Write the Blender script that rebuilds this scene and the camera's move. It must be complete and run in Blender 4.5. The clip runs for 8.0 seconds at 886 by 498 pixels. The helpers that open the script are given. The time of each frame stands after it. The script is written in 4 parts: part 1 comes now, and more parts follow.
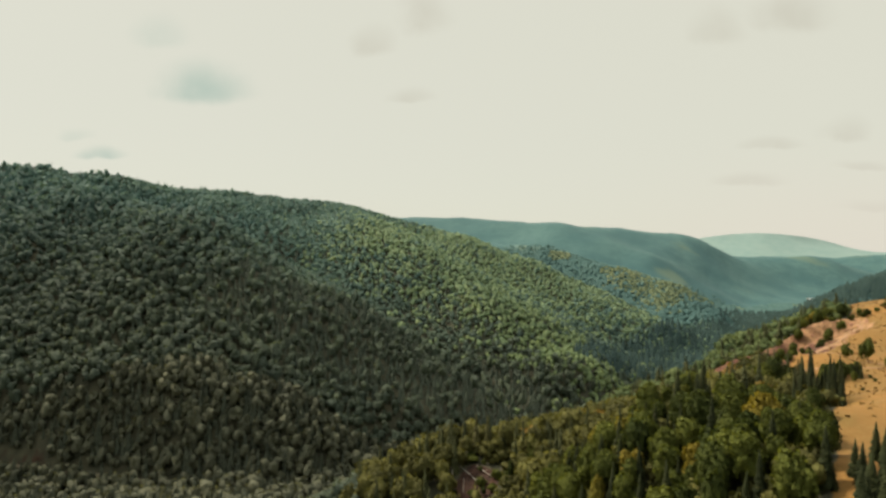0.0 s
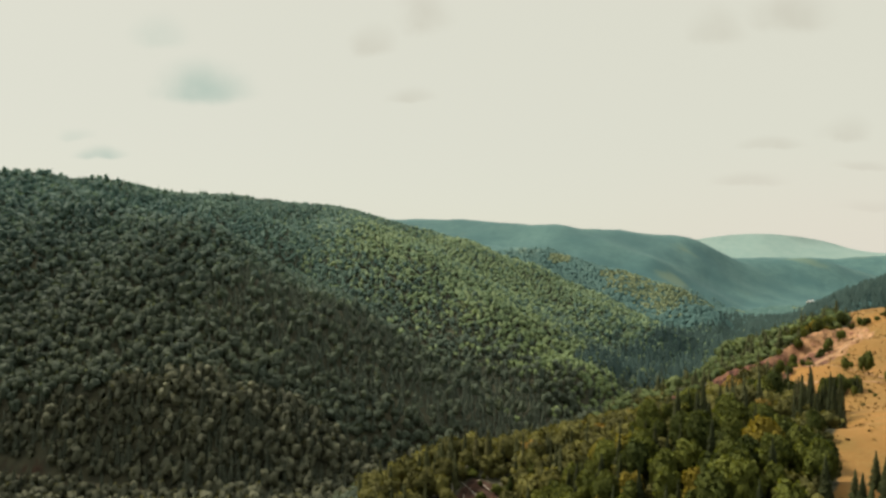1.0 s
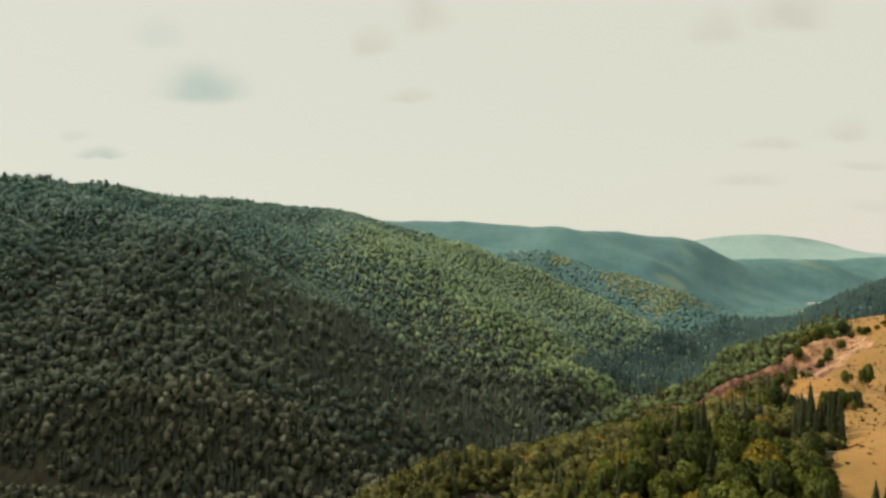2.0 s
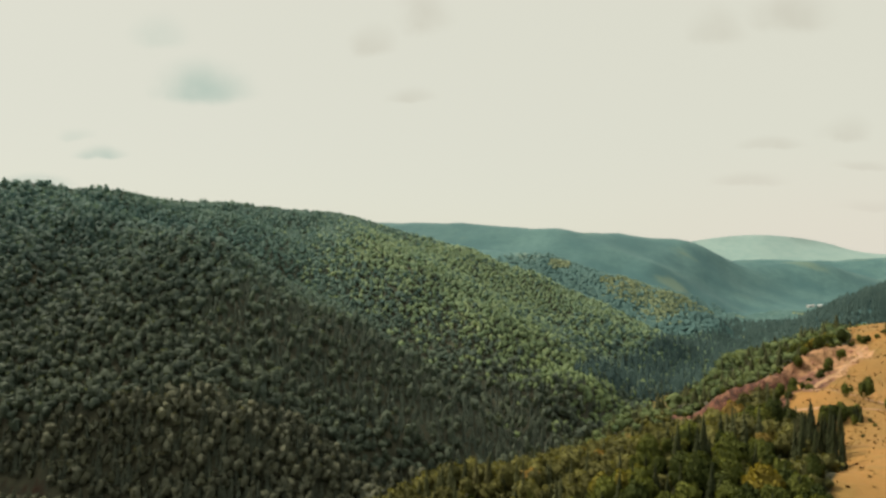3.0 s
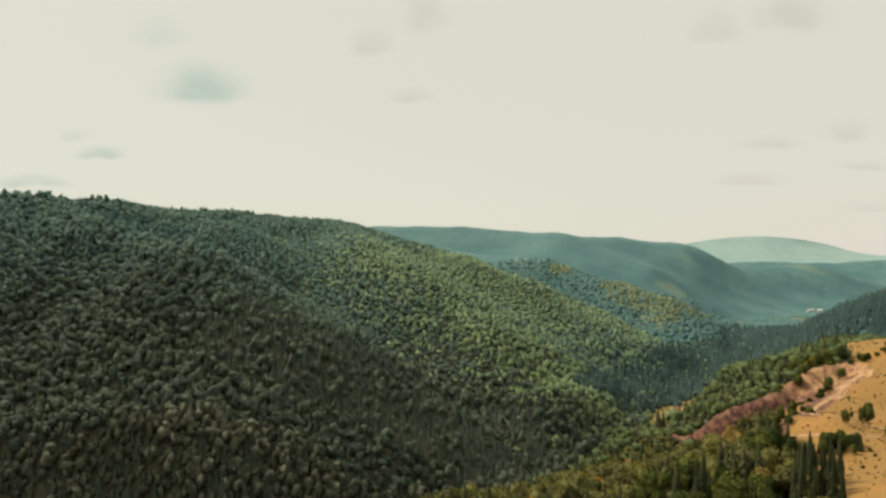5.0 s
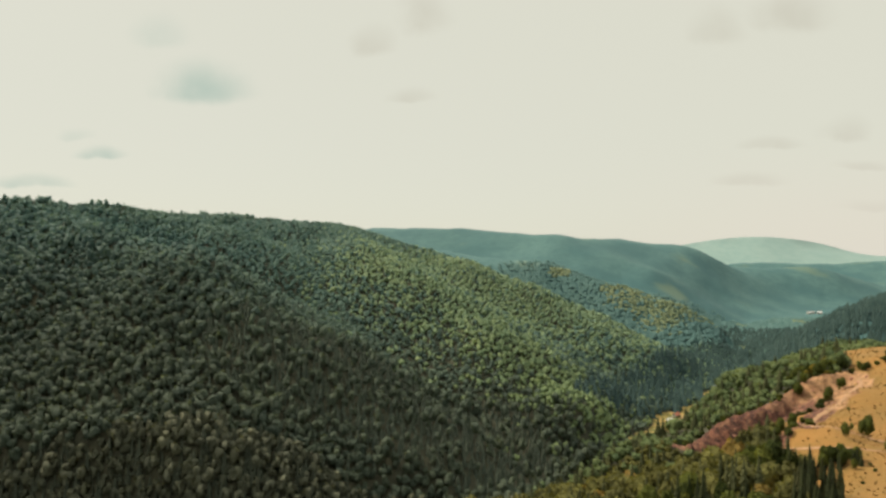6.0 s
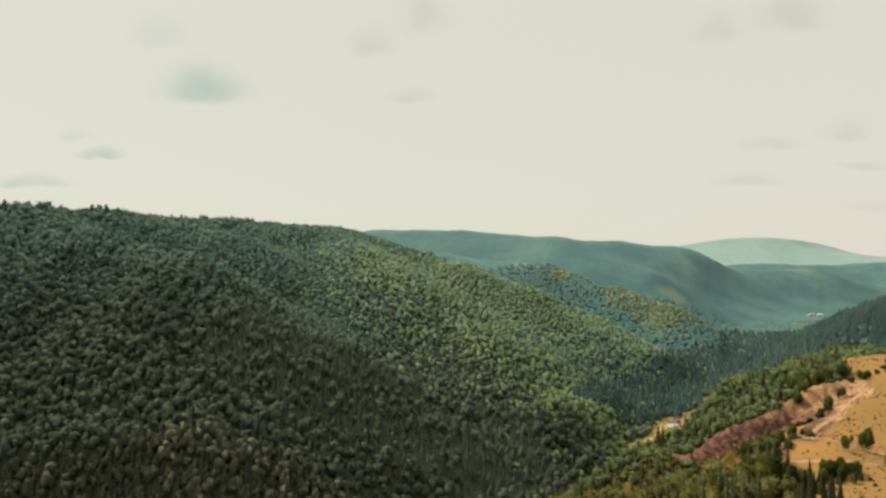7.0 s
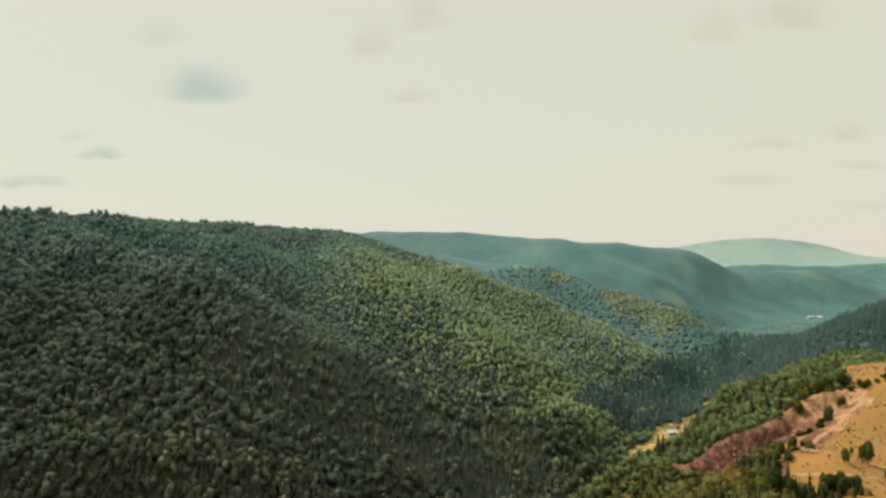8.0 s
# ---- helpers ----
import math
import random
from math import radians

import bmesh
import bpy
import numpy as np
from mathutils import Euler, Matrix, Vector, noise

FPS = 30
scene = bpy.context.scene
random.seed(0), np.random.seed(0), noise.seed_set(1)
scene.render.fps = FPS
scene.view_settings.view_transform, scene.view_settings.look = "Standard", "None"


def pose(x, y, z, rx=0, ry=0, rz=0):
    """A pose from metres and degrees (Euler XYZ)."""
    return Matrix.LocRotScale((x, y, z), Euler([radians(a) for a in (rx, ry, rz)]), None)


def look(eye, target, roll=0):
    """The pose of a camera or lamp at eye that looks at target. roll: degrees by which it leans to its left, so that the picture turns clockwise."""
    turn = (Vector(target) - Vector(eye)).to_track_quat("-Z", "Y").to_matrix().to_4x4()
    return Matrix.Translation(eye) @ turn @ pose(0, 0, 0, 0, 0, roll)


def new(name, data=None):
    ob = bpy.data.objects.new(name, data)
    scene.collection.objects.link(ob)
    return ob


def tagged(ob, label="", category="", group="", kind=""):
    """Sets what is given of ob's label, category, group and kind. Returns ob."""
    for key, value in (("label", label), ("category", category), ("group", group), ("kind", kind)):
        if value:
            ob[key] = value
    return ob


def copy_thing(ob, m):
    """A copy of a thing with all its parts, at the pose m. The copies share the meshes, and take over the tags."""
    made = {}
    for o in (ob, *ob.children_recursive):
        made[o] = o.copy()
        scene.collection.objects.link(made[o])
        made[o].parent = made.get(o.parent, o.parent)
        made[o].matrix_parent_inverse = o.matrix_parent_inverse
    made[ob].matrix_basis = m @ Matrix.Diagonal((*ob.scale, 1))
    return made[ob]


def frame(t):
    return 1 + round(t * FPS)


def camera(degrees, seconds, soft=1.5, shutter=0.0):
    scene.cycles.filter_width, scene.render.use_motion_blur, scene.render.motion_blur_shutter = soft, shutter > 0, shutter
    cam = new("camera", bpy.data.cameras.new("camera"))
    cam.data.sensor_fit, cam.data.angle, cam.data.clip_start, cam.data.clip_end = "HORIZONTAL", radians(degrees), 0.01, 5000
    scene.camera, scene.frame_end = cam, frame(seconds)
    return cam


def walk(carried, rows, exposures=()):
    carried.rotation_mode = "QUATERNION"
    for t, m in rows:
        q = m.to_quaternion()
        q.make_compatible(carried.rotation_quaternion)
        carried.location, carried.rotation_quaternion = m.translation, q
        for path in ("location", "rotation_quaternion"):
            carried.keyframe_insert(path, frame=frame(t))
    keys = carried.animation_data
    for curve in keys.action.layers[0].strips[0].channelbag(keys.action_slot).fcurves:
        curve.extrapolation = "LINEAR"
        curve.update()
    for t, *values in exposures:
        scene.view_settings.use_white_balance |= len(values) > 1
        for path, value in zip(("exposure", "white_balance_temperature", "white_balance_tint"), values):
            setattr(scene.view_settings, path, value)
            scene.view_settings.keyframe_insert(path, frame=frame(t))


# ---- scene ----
# a drone that rises straight up, looking level, about five metres a second
cam = camera(75.0, 8.0, soft=2.7)
EYE, RISE = 115.0, 40.0
PATH = [(t, pose(0, 0, EYE + RISE * t / 8.0, 90, 0, 0)) for t in (0.0, 2.0, 4.0, 6.0, 8.0)]
walk(cam, PATH, exposures=[(0.0, 1.1), (8.0, 1.1)])


# ---- light ----
SUN_SIDE, SUN_UP = radians(-54), radians(46)   # from straight ahead towards the left; above the horizon
sun_way = Vector((math.sin(SUN_SIDE) * math.cos(SUN_UP), math.cos(SUN_SIDE) * math.cos(SUN_UP), math.sin(SUN_UP)))
sun = new("sun", bpy.data.lights.new("sun", "SUN"))
sun.data.energy, sun.data.angle, sun.data.color = 3.0, radians(10), (1.0, 0.89, 0.70)
sun.matrix_world = look((0, 0, 400), Vector((0, 0, 400)) - sun_way)

world = bpy.data.worlds.new("sky")
scene.world = world
world.use_nodes = True


class Nodes:
    """Short hand for building a node tree."""

    def __init__(self, tree):
        self.tree = tree
        tree.nodes.clear()

    def add(self, kind):
        return self.tree.nodes.new(kind)

    def link(self, a, b):
        self.tree.links.new(a, b)

    def put(self, socket, value):
        if isinstance(value, bpy.types.NodeSocket):
            self.link(value, socket)
        else:
            socket.default_value = value

    def math(self, op, a, b=0.0, c=0.0):
        n = self.add("ShaderNodeMath")
        n.operation = op
        for k, v in enumerate((a, b, c)):
            self.put(n.inputs[k], v)
        return n.outputs[0]

    def attribute(self, name):
        n = self.add("ShaderNodeAttribute")
        n.attribute_name = name
        return n

    def ramp(self, value, a, b, low=0.0, high=1.0):
        n = self.add("ShaderNodeMapRange")
        n.interpolation_type = "SMOOTHSTEP"
        for k, v in enumerate((value, a, b, low, high)):
            self.put(n.inputs[k], v)
        return n.outputs[0]

    def mix(self, factor, a, b, blend="MIX"):
        n = self.add("ShaderNodeMix")
        n.data_type, n.blend_type = "RGBA", blend
        self.put(n.inputs[0], factor)
        self.put(n.inputs[6], a)
        self.put(n.inputs[7], b)
        return n.outputs[2]

    def noise(self, size, detail=4.0, rough=0.55, where=None):
        if where is None:
            where = self.add("ShaderNodeNewGeometry").outputs["Position"]
        n = self.add("ShaderNodeTexNoise")
        n.inputs["Scale"].default_value = 1.0 / size
        n.inputs["Detail"].default_value = detail
        n.inputs["Roughness"].default_value = rough
        self.link(where, n.inputs["Vector"])
        return n.outputs["Fac"]


def rgb(r, g, b):
    return (r, g, b, 1.0)


def build_sky(tree):
    """Thin bright cloud over a pale sky, with a few grey-green wisps of cloud."""
    n = Nodes(tree)
    way = n.add("ShaderNodeTexCoord").outputs["Generated"]
    sky = n.add("ShaderNodeTexSky")
    sky.sky_type, sky.sun_disc, sky.sun_elevation, sky.sun_rotation = "NISHITA", False, SUN_UP, SUN_SIDE
    clear = n.mix(1.0, sky.outputs[0], rgb(0.11, 0.11, 0.11), "MULTIPLY")
    xyz = n.add("ShaderNodeSeparateXYZ")
    n.link(way, xyz.inputs[0])
    veil = n.mix(n.ramp(xyz.outputs[2], 0.40, 0.85, 0.94, 0.7), clear, rgb(0.745, 0.735, 0.615))
    lift = n.ramp(xyz.outputs[2], 0.40, 0.95, 1.0, 2.7)
    depth = n.math("MAXIMUM", xyz.outputs[1], 0.05)
    u, v = n.math("DIVIDE", xyz.outputs[0], depth), n.math("DIVIDE", xyz.outputs[2], depth)
    flat = n.add("ShaderNodeCombineXYZ")
    n.link(u, flat.inputs[0])
    n.link(v, flat.inputs[1])
    wisp = n.noise(0.09, 3, 0.5, flat.outputs[0])
    drift = n.math("MULTIPLY_ADD", wisp, 0.06, -0.03)
    ahead = n.ramp(xyz.outputs[1], 0.2, 0.4)
    # each cloud: side, height, half width, half height, strength, and whether it shows the blue behind
    clouds = [(-0.418, 0.270, 0.088, 0.044, 0.85, 1), (-0.59, 0.162, 0.042, 0.012, 0.75, 1), (-0.49, 0.362, 0.05, 0.035, 0.3, 1), (-0.64, 0.192, 0.03, 0.012, 0.3, 1),
              (-0.035, 0.395, 0.050, 0.055, 0.6, 0), (-0.12, 0.350, 0.042, 0.030, 0.55, 0), (-0.055, 0.260, 0.04, 0.014, 0.55, 0),
              (0.475, 0.370, 0.050, 0.042, 0.55, 0), (0.605, 0.395, 0.070, 0.05, 0.7, 0), (0.57, 0.178, 0.055, 0.014, 0.6, 0),
              (0.70, 0.195, 0.042, 0.026, 0.6, 0), (0.53, 0.115, 0.065, 0.014, 0.6, 0), (0.73, 0.142, 0.06, 0.010, 0.5, 0),
              (-0.71, 0.112, 0.075, 0.014, 0.6, 1), (0.74, 0.07, 0.07, 0.012, 0.45, 0)]
    grey, blue = None, None
    for side, up, wide, tall, much, clear_gap in clouds:
        a = n.math("DIVIDE", n.math("ADD", n.math("SUBTRACT", u, side), drift), wide)
        b = n.math("DIVIDE", n.math("ADD", n.math("SUBTRACT", v, up), n.math("MULTIPLY", drift, 0.5)), tall)
        b = n.math("MAXIMUM", n.math("MULTIPLY", b, 0.75), n.math("MULTIPLY", b, -2.2))
        r = n.math("SQRT", n.math("ADD", n.math("MULTIPLY", a, a), n.math("MULTIPLY", b, b)))
        spot = n.math("MULTIPLY", n.ramp(r, 1.3, 0.2, 0.0, much), n.ramp(wisp, 0.25, 0.65, 0.45, 1.0))
        if clear_gap:
            blue = spot if blue is None else n.math("MAXIMUM", blue, spot)
        else:
            grey = spot if grey is None else n.math("MAXIMUM", grey, spot)
    colour = n.mix(n.math("MULTIPLY", grey, ahead), veil, rgb(0.600, 0.580, 0.485))
    colour = n.mix(n.math("MULTIPLY", blue, ahead), colour, rgb(0.46, 0.56, 0.485))
    glow = n.math("MULTIPLY", n.ramp(v, 0.22, 0.0, 0.0, 0.5), n.ramp(u, 0.1, 0.75))
    colour = n.mix(n.math("MULTIPLY", glow, ahead), colour, rgb(0.76, 0.69, 0.60))
    back = n.add("ShaderNodeBackground")
    n.link(colour, back.inputs[0])
    n.link(n.math("MULTIPLY", lift, 0.466), back.inputs[1])
    n.link(back.outputs[0], n.add("ShaderNodeOutputWorld").inputs[0])


build_sky(world.node_tree)


# ---- materials ----
def surface(name, roughness=0.9):
    m = bpy.data.materials.new(name)
    m.use_nodes = True
    n = Nodes(m.node_tree)
    shader = n.add("ShaderNodeBsdfPrincipled")
    shader.inputs["Roughness"].default_value = roughness
    shader.inputs["Specular IOR Level"].default_value = 0.2
    out = n.add("ShaderNodeOutputMaterial")
    n.link(shader.outputs[0], out.inputs[0])
    return m, n, shader, out


def bumped(n, shader, value, metres):
    b = n.add("ShaderNodeBump")
    b.inputs["Strength"].default_value = 1.0
    b.inputs["Distance"].default_value = metres
    n.link(value, b.inputs["Height"])
    n.link(b.outputs[0], shader.inputs["Normal"])


def plain(name, dark, light, size=0.6, roughness=0.9, bump=0.02):
    """Mottled between two colours, at the given size in metres and at a fifth of it."""
    m, n, shader, _ = surface(name, roughness)
    where = n.add("ShaderNodeTexCoord").outputs["Object"]
    a, b = n.noise(size, 5, 0.6, where), n.noise(size / 5, 3, 0.6, where)
    n.link(n.mix(n.ramp(n.math("MULTIPLY_ADD", b, 0.5, n.math("MULTIPLY", a, 0.5)), 0.35, 0.65), rgb(*dark), rgb(*light)), shader.inputs["Base Color"])
    bumped(n, shader, b, bump)
    return m


def foliage(name, dark, light, autumn, per_object=False, through_leaf=0.30, upland=None, tuft=1.6, relief=0.6):
    """Leaves: the tree's own tint, leaf clump by leaf clump, with a little light let through;
    upland gives the bluer colours that hold distance haze, mixed in up the hills and the valley; tuft is the size of a
    leafy twig."""
    m, n, shader, out = surface(name, 0.65)
    shader.inputs["Specular IOR Level"].default_value = 0.06
    if per_object:
        tint = n.add("ShaderNodeObjectInfo").outputs["Random"]
    else:
        tint = n.attribute("tint").outputs["Fac"]
    leaf = n.add("ShaderNodeNewGeometry").outputs["Random Per Island"]
    patch = n.noise(70, 3, 0.6)
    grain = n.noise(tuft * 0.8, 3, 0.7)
    value = n.math("ADD", n.math("MULTIPLY", tint, 0.60), n.math("MULTIPLY", leaf, 0.18))
    value = n.math("ADD", value, n.math("MULTIPLY_ADD", patch, 0.5, -0.18))
    colour = n.mix(n.ramp(value, 0.05, 0.95), rgb(*dark), rgb(*light))
    # distance haze, put into the leaf colour by place and height
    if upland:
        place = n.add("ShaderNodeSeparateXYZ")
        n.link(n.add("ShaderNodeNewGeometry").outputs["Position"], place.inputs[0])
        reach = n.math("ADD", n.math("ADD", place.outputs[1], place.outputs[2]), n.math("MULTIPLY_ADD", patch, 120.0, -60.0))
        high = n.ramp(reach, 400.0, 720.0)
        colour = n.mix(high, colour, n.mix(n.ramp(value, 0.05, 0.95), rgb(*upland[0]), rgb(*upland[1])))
    colour = n.mix(n.ramp(tint, 0.93, 0.99, 0.0, 0.7), colour, rgb(*autumn))
    # hollows between twigs are coloured darker, like the shade in them
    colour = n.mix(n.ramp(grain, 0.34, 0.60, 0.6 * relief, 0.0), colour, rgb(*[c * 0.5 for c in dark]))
    if relief:
        bumped(n, shader, grain, tuft * 1.1 * relief)
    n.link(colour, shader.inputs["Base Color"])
    leafy = n.add("ShaderNodeBsdfTranslucent")
    n.link(n.mix(1.0, colour, rgb(1.15, 1.12, 0.62), "MULTIPLY"), leafy.inputs[0])
    both = n.add("ShaderNodeMixShader")
    both.inputs[0].default_value = through_leaf
    n.link(shader.outputs[0], both.inputs[1])
    n.link(leafy.outputs[0], both.inputs[2])
    n.link(both.outputs[0], out.inputs[0])
    return m


def ground_material():
    m, n, shader, _ = surface("land", 0.95)
    cover = n.attribute("cover")
    part_of = n.add("ShaderNodeSeparateColor")
    n.link(cover.outputs["Color"], part_of.inputs[0])
    big, mid, fine = n.noise(45, 4), n.noise(7, 4), n.noise(0.9, 4, 0.65)
    litter = n.mix(n.ramp(mid, 0.35, 0.65), rgb(0.034, 0.035, 0.022), rgb(0.058, 0.056, 0.034))
    grass = n.mix(n.ramp(big, 0.35, 0.65), rgb(0.205, 0.104, 0.028), rgb(0.160, 0.088, 0.025))
    grass = n.mix(n.ramp(mid, 0.42, 0.70, 0.0, 0.65), grass, rgb(0.135, 0.086, 0.024))
    grass = n.mix(n.ramp(fine, 0.5, 0.75, 0.0, 0.6), grass, rgb(0.185, 0.125, 0.042))
    # red marl in the steep cut, paler loam higher up, brown earth on the far bank of the valley and on the slip,
    # darkened for the slip's shade
    place = n.add("ShaderNodeSeparateXYZ")
    n.link(n.add("ShaderNodeNewGeometry").outputs["Position"], place.inputs[0])
    strata = n.noise(2.6, 4, 0.7)
    marl = n.mix(n.ramp(strata, 0.38, 0.62), rgb(0.030, 0.015, 0.012), rgb(0.140, 0.060, 0.038))
    marl = n.mix(n.ramp(mid, 0.5, 0.68, 0.0, 0.8), marl, rgb(0.215, 0.115, 0.066))
    loam = n.mix(n.ramp(mid, 0.36, 0.62), rgb(0.180, 0.092, 0.046), rgb(0.330, 0.188, 0.094))
    loam = n.mix(n.ramp(strata, 0.48, 0.70, 0.0, 0.75), loam, rgb(0.125, 0.080, 0.034))
    soil = n.mix(n.ramp(n.math("ADD", place.outputs[0], n.math("MULTIPLY_ADD", big, 60.0, -30.0)), 176.0, 192.0), marl, loam)
    # the shade over the slip is put into this brown
    bank = n.mix(n.ramp(strata, 0.35, 0.65), rgb(0.018, 0.009, 0.006), rgb(0.044, 0.021, 0.013))
    soil = n.mix(n.ramp(fine, 0.45, 0.7, 0.0, 0.45), soil, rgb(0.10, 0.050, 0.034))
    soil = n.mix(n.ramp(place.outputs[0], 90.0, 60.0), soil, bank)
    floor_grass = n.mix(n.ramp(mid, 0.35, 0.6), rgb(0.10, 0.105, 0.03), rgb(0.34, 0.23, 0.075))
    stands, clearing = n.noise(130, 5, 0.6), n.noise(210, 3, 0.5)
    # far woodland seen as ground, blue haze put into its colours
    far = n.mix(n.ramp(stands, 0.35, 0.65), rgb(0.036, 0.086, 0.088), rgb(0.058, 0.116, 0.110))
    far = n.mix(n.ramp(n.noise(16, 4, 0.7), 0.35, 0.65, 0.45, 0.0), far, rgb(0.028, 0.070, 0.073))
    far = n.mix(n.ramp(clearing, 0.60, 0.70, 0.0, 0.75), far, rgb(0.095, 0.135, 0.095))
    ragged = n.math("MULTIPLY_ADD", mid, 0.7, -0.35)
    colour = litter
    for k, over in ((2, floor_grass), (0, grass), (1, soil)):
        colour = n.mix(n.ramp(n.math("ADD", part_of.outputs[k], ragged), 0.35, 0.65), colour, over)
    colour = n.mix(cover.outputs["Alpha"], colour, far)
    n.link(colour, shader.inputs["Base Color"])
    relief = n.math("ADD", n.math("MULTIPLY", mid, 1.0), n.math("MULTIPLY", fine, 0.25))
    relief = n.math("ADD", relief, n.math("MULTIPLY", strata, n.math("MULTIPLY", part_of.outputs[1], 1.6)))
    bumped(n, shader, n.math("MULTIPLY", relief, n.ramp(cover.outputs["Alpha"], 0.0, 1.0, 1.0, 0.12)), 0.9)
    return m


LAND = ground_material()
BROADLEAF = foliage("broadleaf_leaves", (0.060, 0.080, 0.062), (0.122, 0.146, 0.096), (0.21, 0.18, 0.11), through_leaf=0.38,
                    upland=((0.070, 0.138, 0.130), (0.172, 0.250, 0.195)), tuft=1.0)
# broadleaf colours raised to carry the sunlight on the spurs
SUNLIT_LEAVES = foliage("sunlit_broadleaf_leaves", (0.135, 0.190, 0.095), (0.265, 0.325, 0.140), (0.28, 0.25, 0.12), through_leaf=0.38,
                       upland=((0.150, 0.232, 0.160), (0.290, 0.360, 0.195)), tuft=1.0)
THICKET_LEAVES = foliage("thicket_leaves", (0.068, 0.068, 0.024), (0.185, 0.176, 0.052), (0.28, 0.16, 0.04), through_leaf=0.34)
SLOPE_LEAVES = foliage("slope_leaves", (0.062, 0.094, 0.044), (0.180, 0.218, 0.086), (0.14, 0.13, 0.05), through_leaf=0.36)
DULL_LEAVES = foliage("olive_young_leaves", (0.078, 0.085, 0.060), (0.180, 0.184, 0.118), (0.20, 0.16, 0.09), through_leaf=0.34, tuft=0.9)
DULL_NEEDLES = foliage("olive_needles", (0.054, 0.064, 0.046), (0.100, 0.112, 0.078), (0.14, 0.12, 0.07), through_leaf=0.15)
THICKET_NEEDLES = foliage("thicket_needles", (0.044, 0.050, 0.023), (0.096, 0.102, 0.042), (0.11, 0.10, 0.04), through_leaf=0.15)
NEEDLES = foliage("conifer_needles", (0.062, 0.080, 0.062), (0.122, 0.142, 0.100), (0.13, 0.11, 0.07), through_leaf=0.15, tuft=0.8)
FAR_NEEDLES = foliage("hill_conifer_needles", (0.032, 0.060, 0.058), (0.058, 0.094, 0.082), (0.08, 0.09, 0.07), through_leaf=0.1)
NEAR_LEAVES = foliage("grove_leaves", (0.036, 0.050, 0.015), (0.160, 0.178, 0.038), (0.24, 0.17, 0.025), per_object=True, through_leaf=0.36, tuft=0.5, relief=0.8)
NEAR_NEEDLES = foliage("grove_needles", (0.026, 0.033, 0.015), (0.056, 0.064, 0.025), (0.065, 0.062, 0.026), per_object=True, through_leaf=0.2, tuft=0.35)
# distance haze is mixed into these blue-green leaf colours
HAZED_LEAVES = foliage("hazed_forest_leaves", (0.060, 0.118, 0.114), (0.092, 0.158, 0.142), (0.12, 0.17, 0.13), through_leaf=0.2, relief=0.0)
# sun on the far spur is put into these bright leaf colours
SUN_TINTED_LEAVES = foliage("sun_tinted_leaves", (0.145, 0.195, 0.120), (0.250, 0.280, 0.155), (0.32, 0.30, 0.19), through_leaf=0.3)
STRAW = plain("straw", (0.15, 0.095, 0.028), (0.26, 0.15, 0.046), 2.0)
BARK = plain("bark", (0.055, 0.040, 0.030), (0.13, 0.105, 0.085), 0.5)
PALE_BARK = plain("bleached_wood", (0.20, 0.18, 0.15), (0.38, 0.35, 0.30), 0.5)
DIRT = plain("dirt_track", (0.19, 0.108, 0.058), (0.29, 0.175, 0.098), 3.0)
GRAVEL = plain("gravel_road", (0.08, 0.070, 0.045), (0.16, 0.140, 0.09), 3.0)
ROCK = plain("red_rock", (0.17, 0.075, 0.05), (0.36, 0.19, 0.13), 1.2, bump=0.1)
PLASTER = plain("white_plaster", (0.30, 0.28, 0.25), (0.42, 0.40, 0.36), 1.0)
TIN = plain("pale_sheet_roof", (0.34, 0.34, 0.33), (0.50, 0.50, 0.49), 2.0, 0.5)
TILES = plain("clay_roof_tiles", (0.20, 0.075, 0.045), (0.32, 0.13, 0.08), 0.8)
WOOD = plain("dark_wood", (0.06, 0.04, 0.025), (0.13, 0.09, 0.06), 0.4)
PANE = plain("window_pane", (0.02, 0.025, 0.03), (0.04, 0.045, 0.05), 0.4, 0.1, 0.0)
# the paleness is air haze, given as the mountain's own colour
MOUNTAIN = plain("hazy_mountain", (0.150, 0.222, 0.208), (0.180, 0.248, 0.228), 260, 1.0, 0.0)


# ---- the lie of the land ----
def hash_noise(x, y, seed=0):
    """Smooth value noise in the plane, -1 to 1, for arrays."""
    xi, yi = np.floor(x), np.floor(y)
    u, v = x - xi, y - yi
    u, v = u * u * (3 - 2 * u), v * v * (3 - 2 * v)

    def corner(a, b):
        h = np.sin(a * 127.1 + b * 311.7 + seed * 74.7) * 43758.5453
        return h - np.floor(h)
    top = corner(xi, yi) * (1 - u) + corner(xi + 1, yi) * u
    low = corner(xi, yi + 1) * (1 - u) + corner(xi + 1, yi + 1) * u
    return (top * (1 - v) + low * v) * 2 - 1


def fractal(x, y, size, octaves=4, seed=0):
    total, gain = 0.0, 1.0
    for k in range(octaves):
        total = total + gain * hash_noise(x / size + 13.7 * k, y / size - 7.1 * k, seed + k)
        size, gain = size * 0.47, gain * 0.5
    return total / 1.6


def along(x, y, line):
    """The distance from a line in the plan and its height at the nearest place, leg by leg."""
    for (xa, ya, za), (xb, yb, zb) in zip(line, line[1:]):
        dx, dy = xb - xa, yb - ya
        s = np.clip(((x - xa) * dx + (y - ya) * dy) / (dx * dx + dy * dy), 0, 1)
        yield np.hypot(x - xa - s * dx, y - ya - s * dy), za + s * (zb - za)


def off_line(x, y, line):
    return np.minimum.reduce([d for d, _ in along(x, y, [(*p[:2], 0) for p in line])])


def smooth(a, b, v):
    s = np.clip((v - a) / (b - a), 0, 1)
    return s * s * (3 - 2 * s)


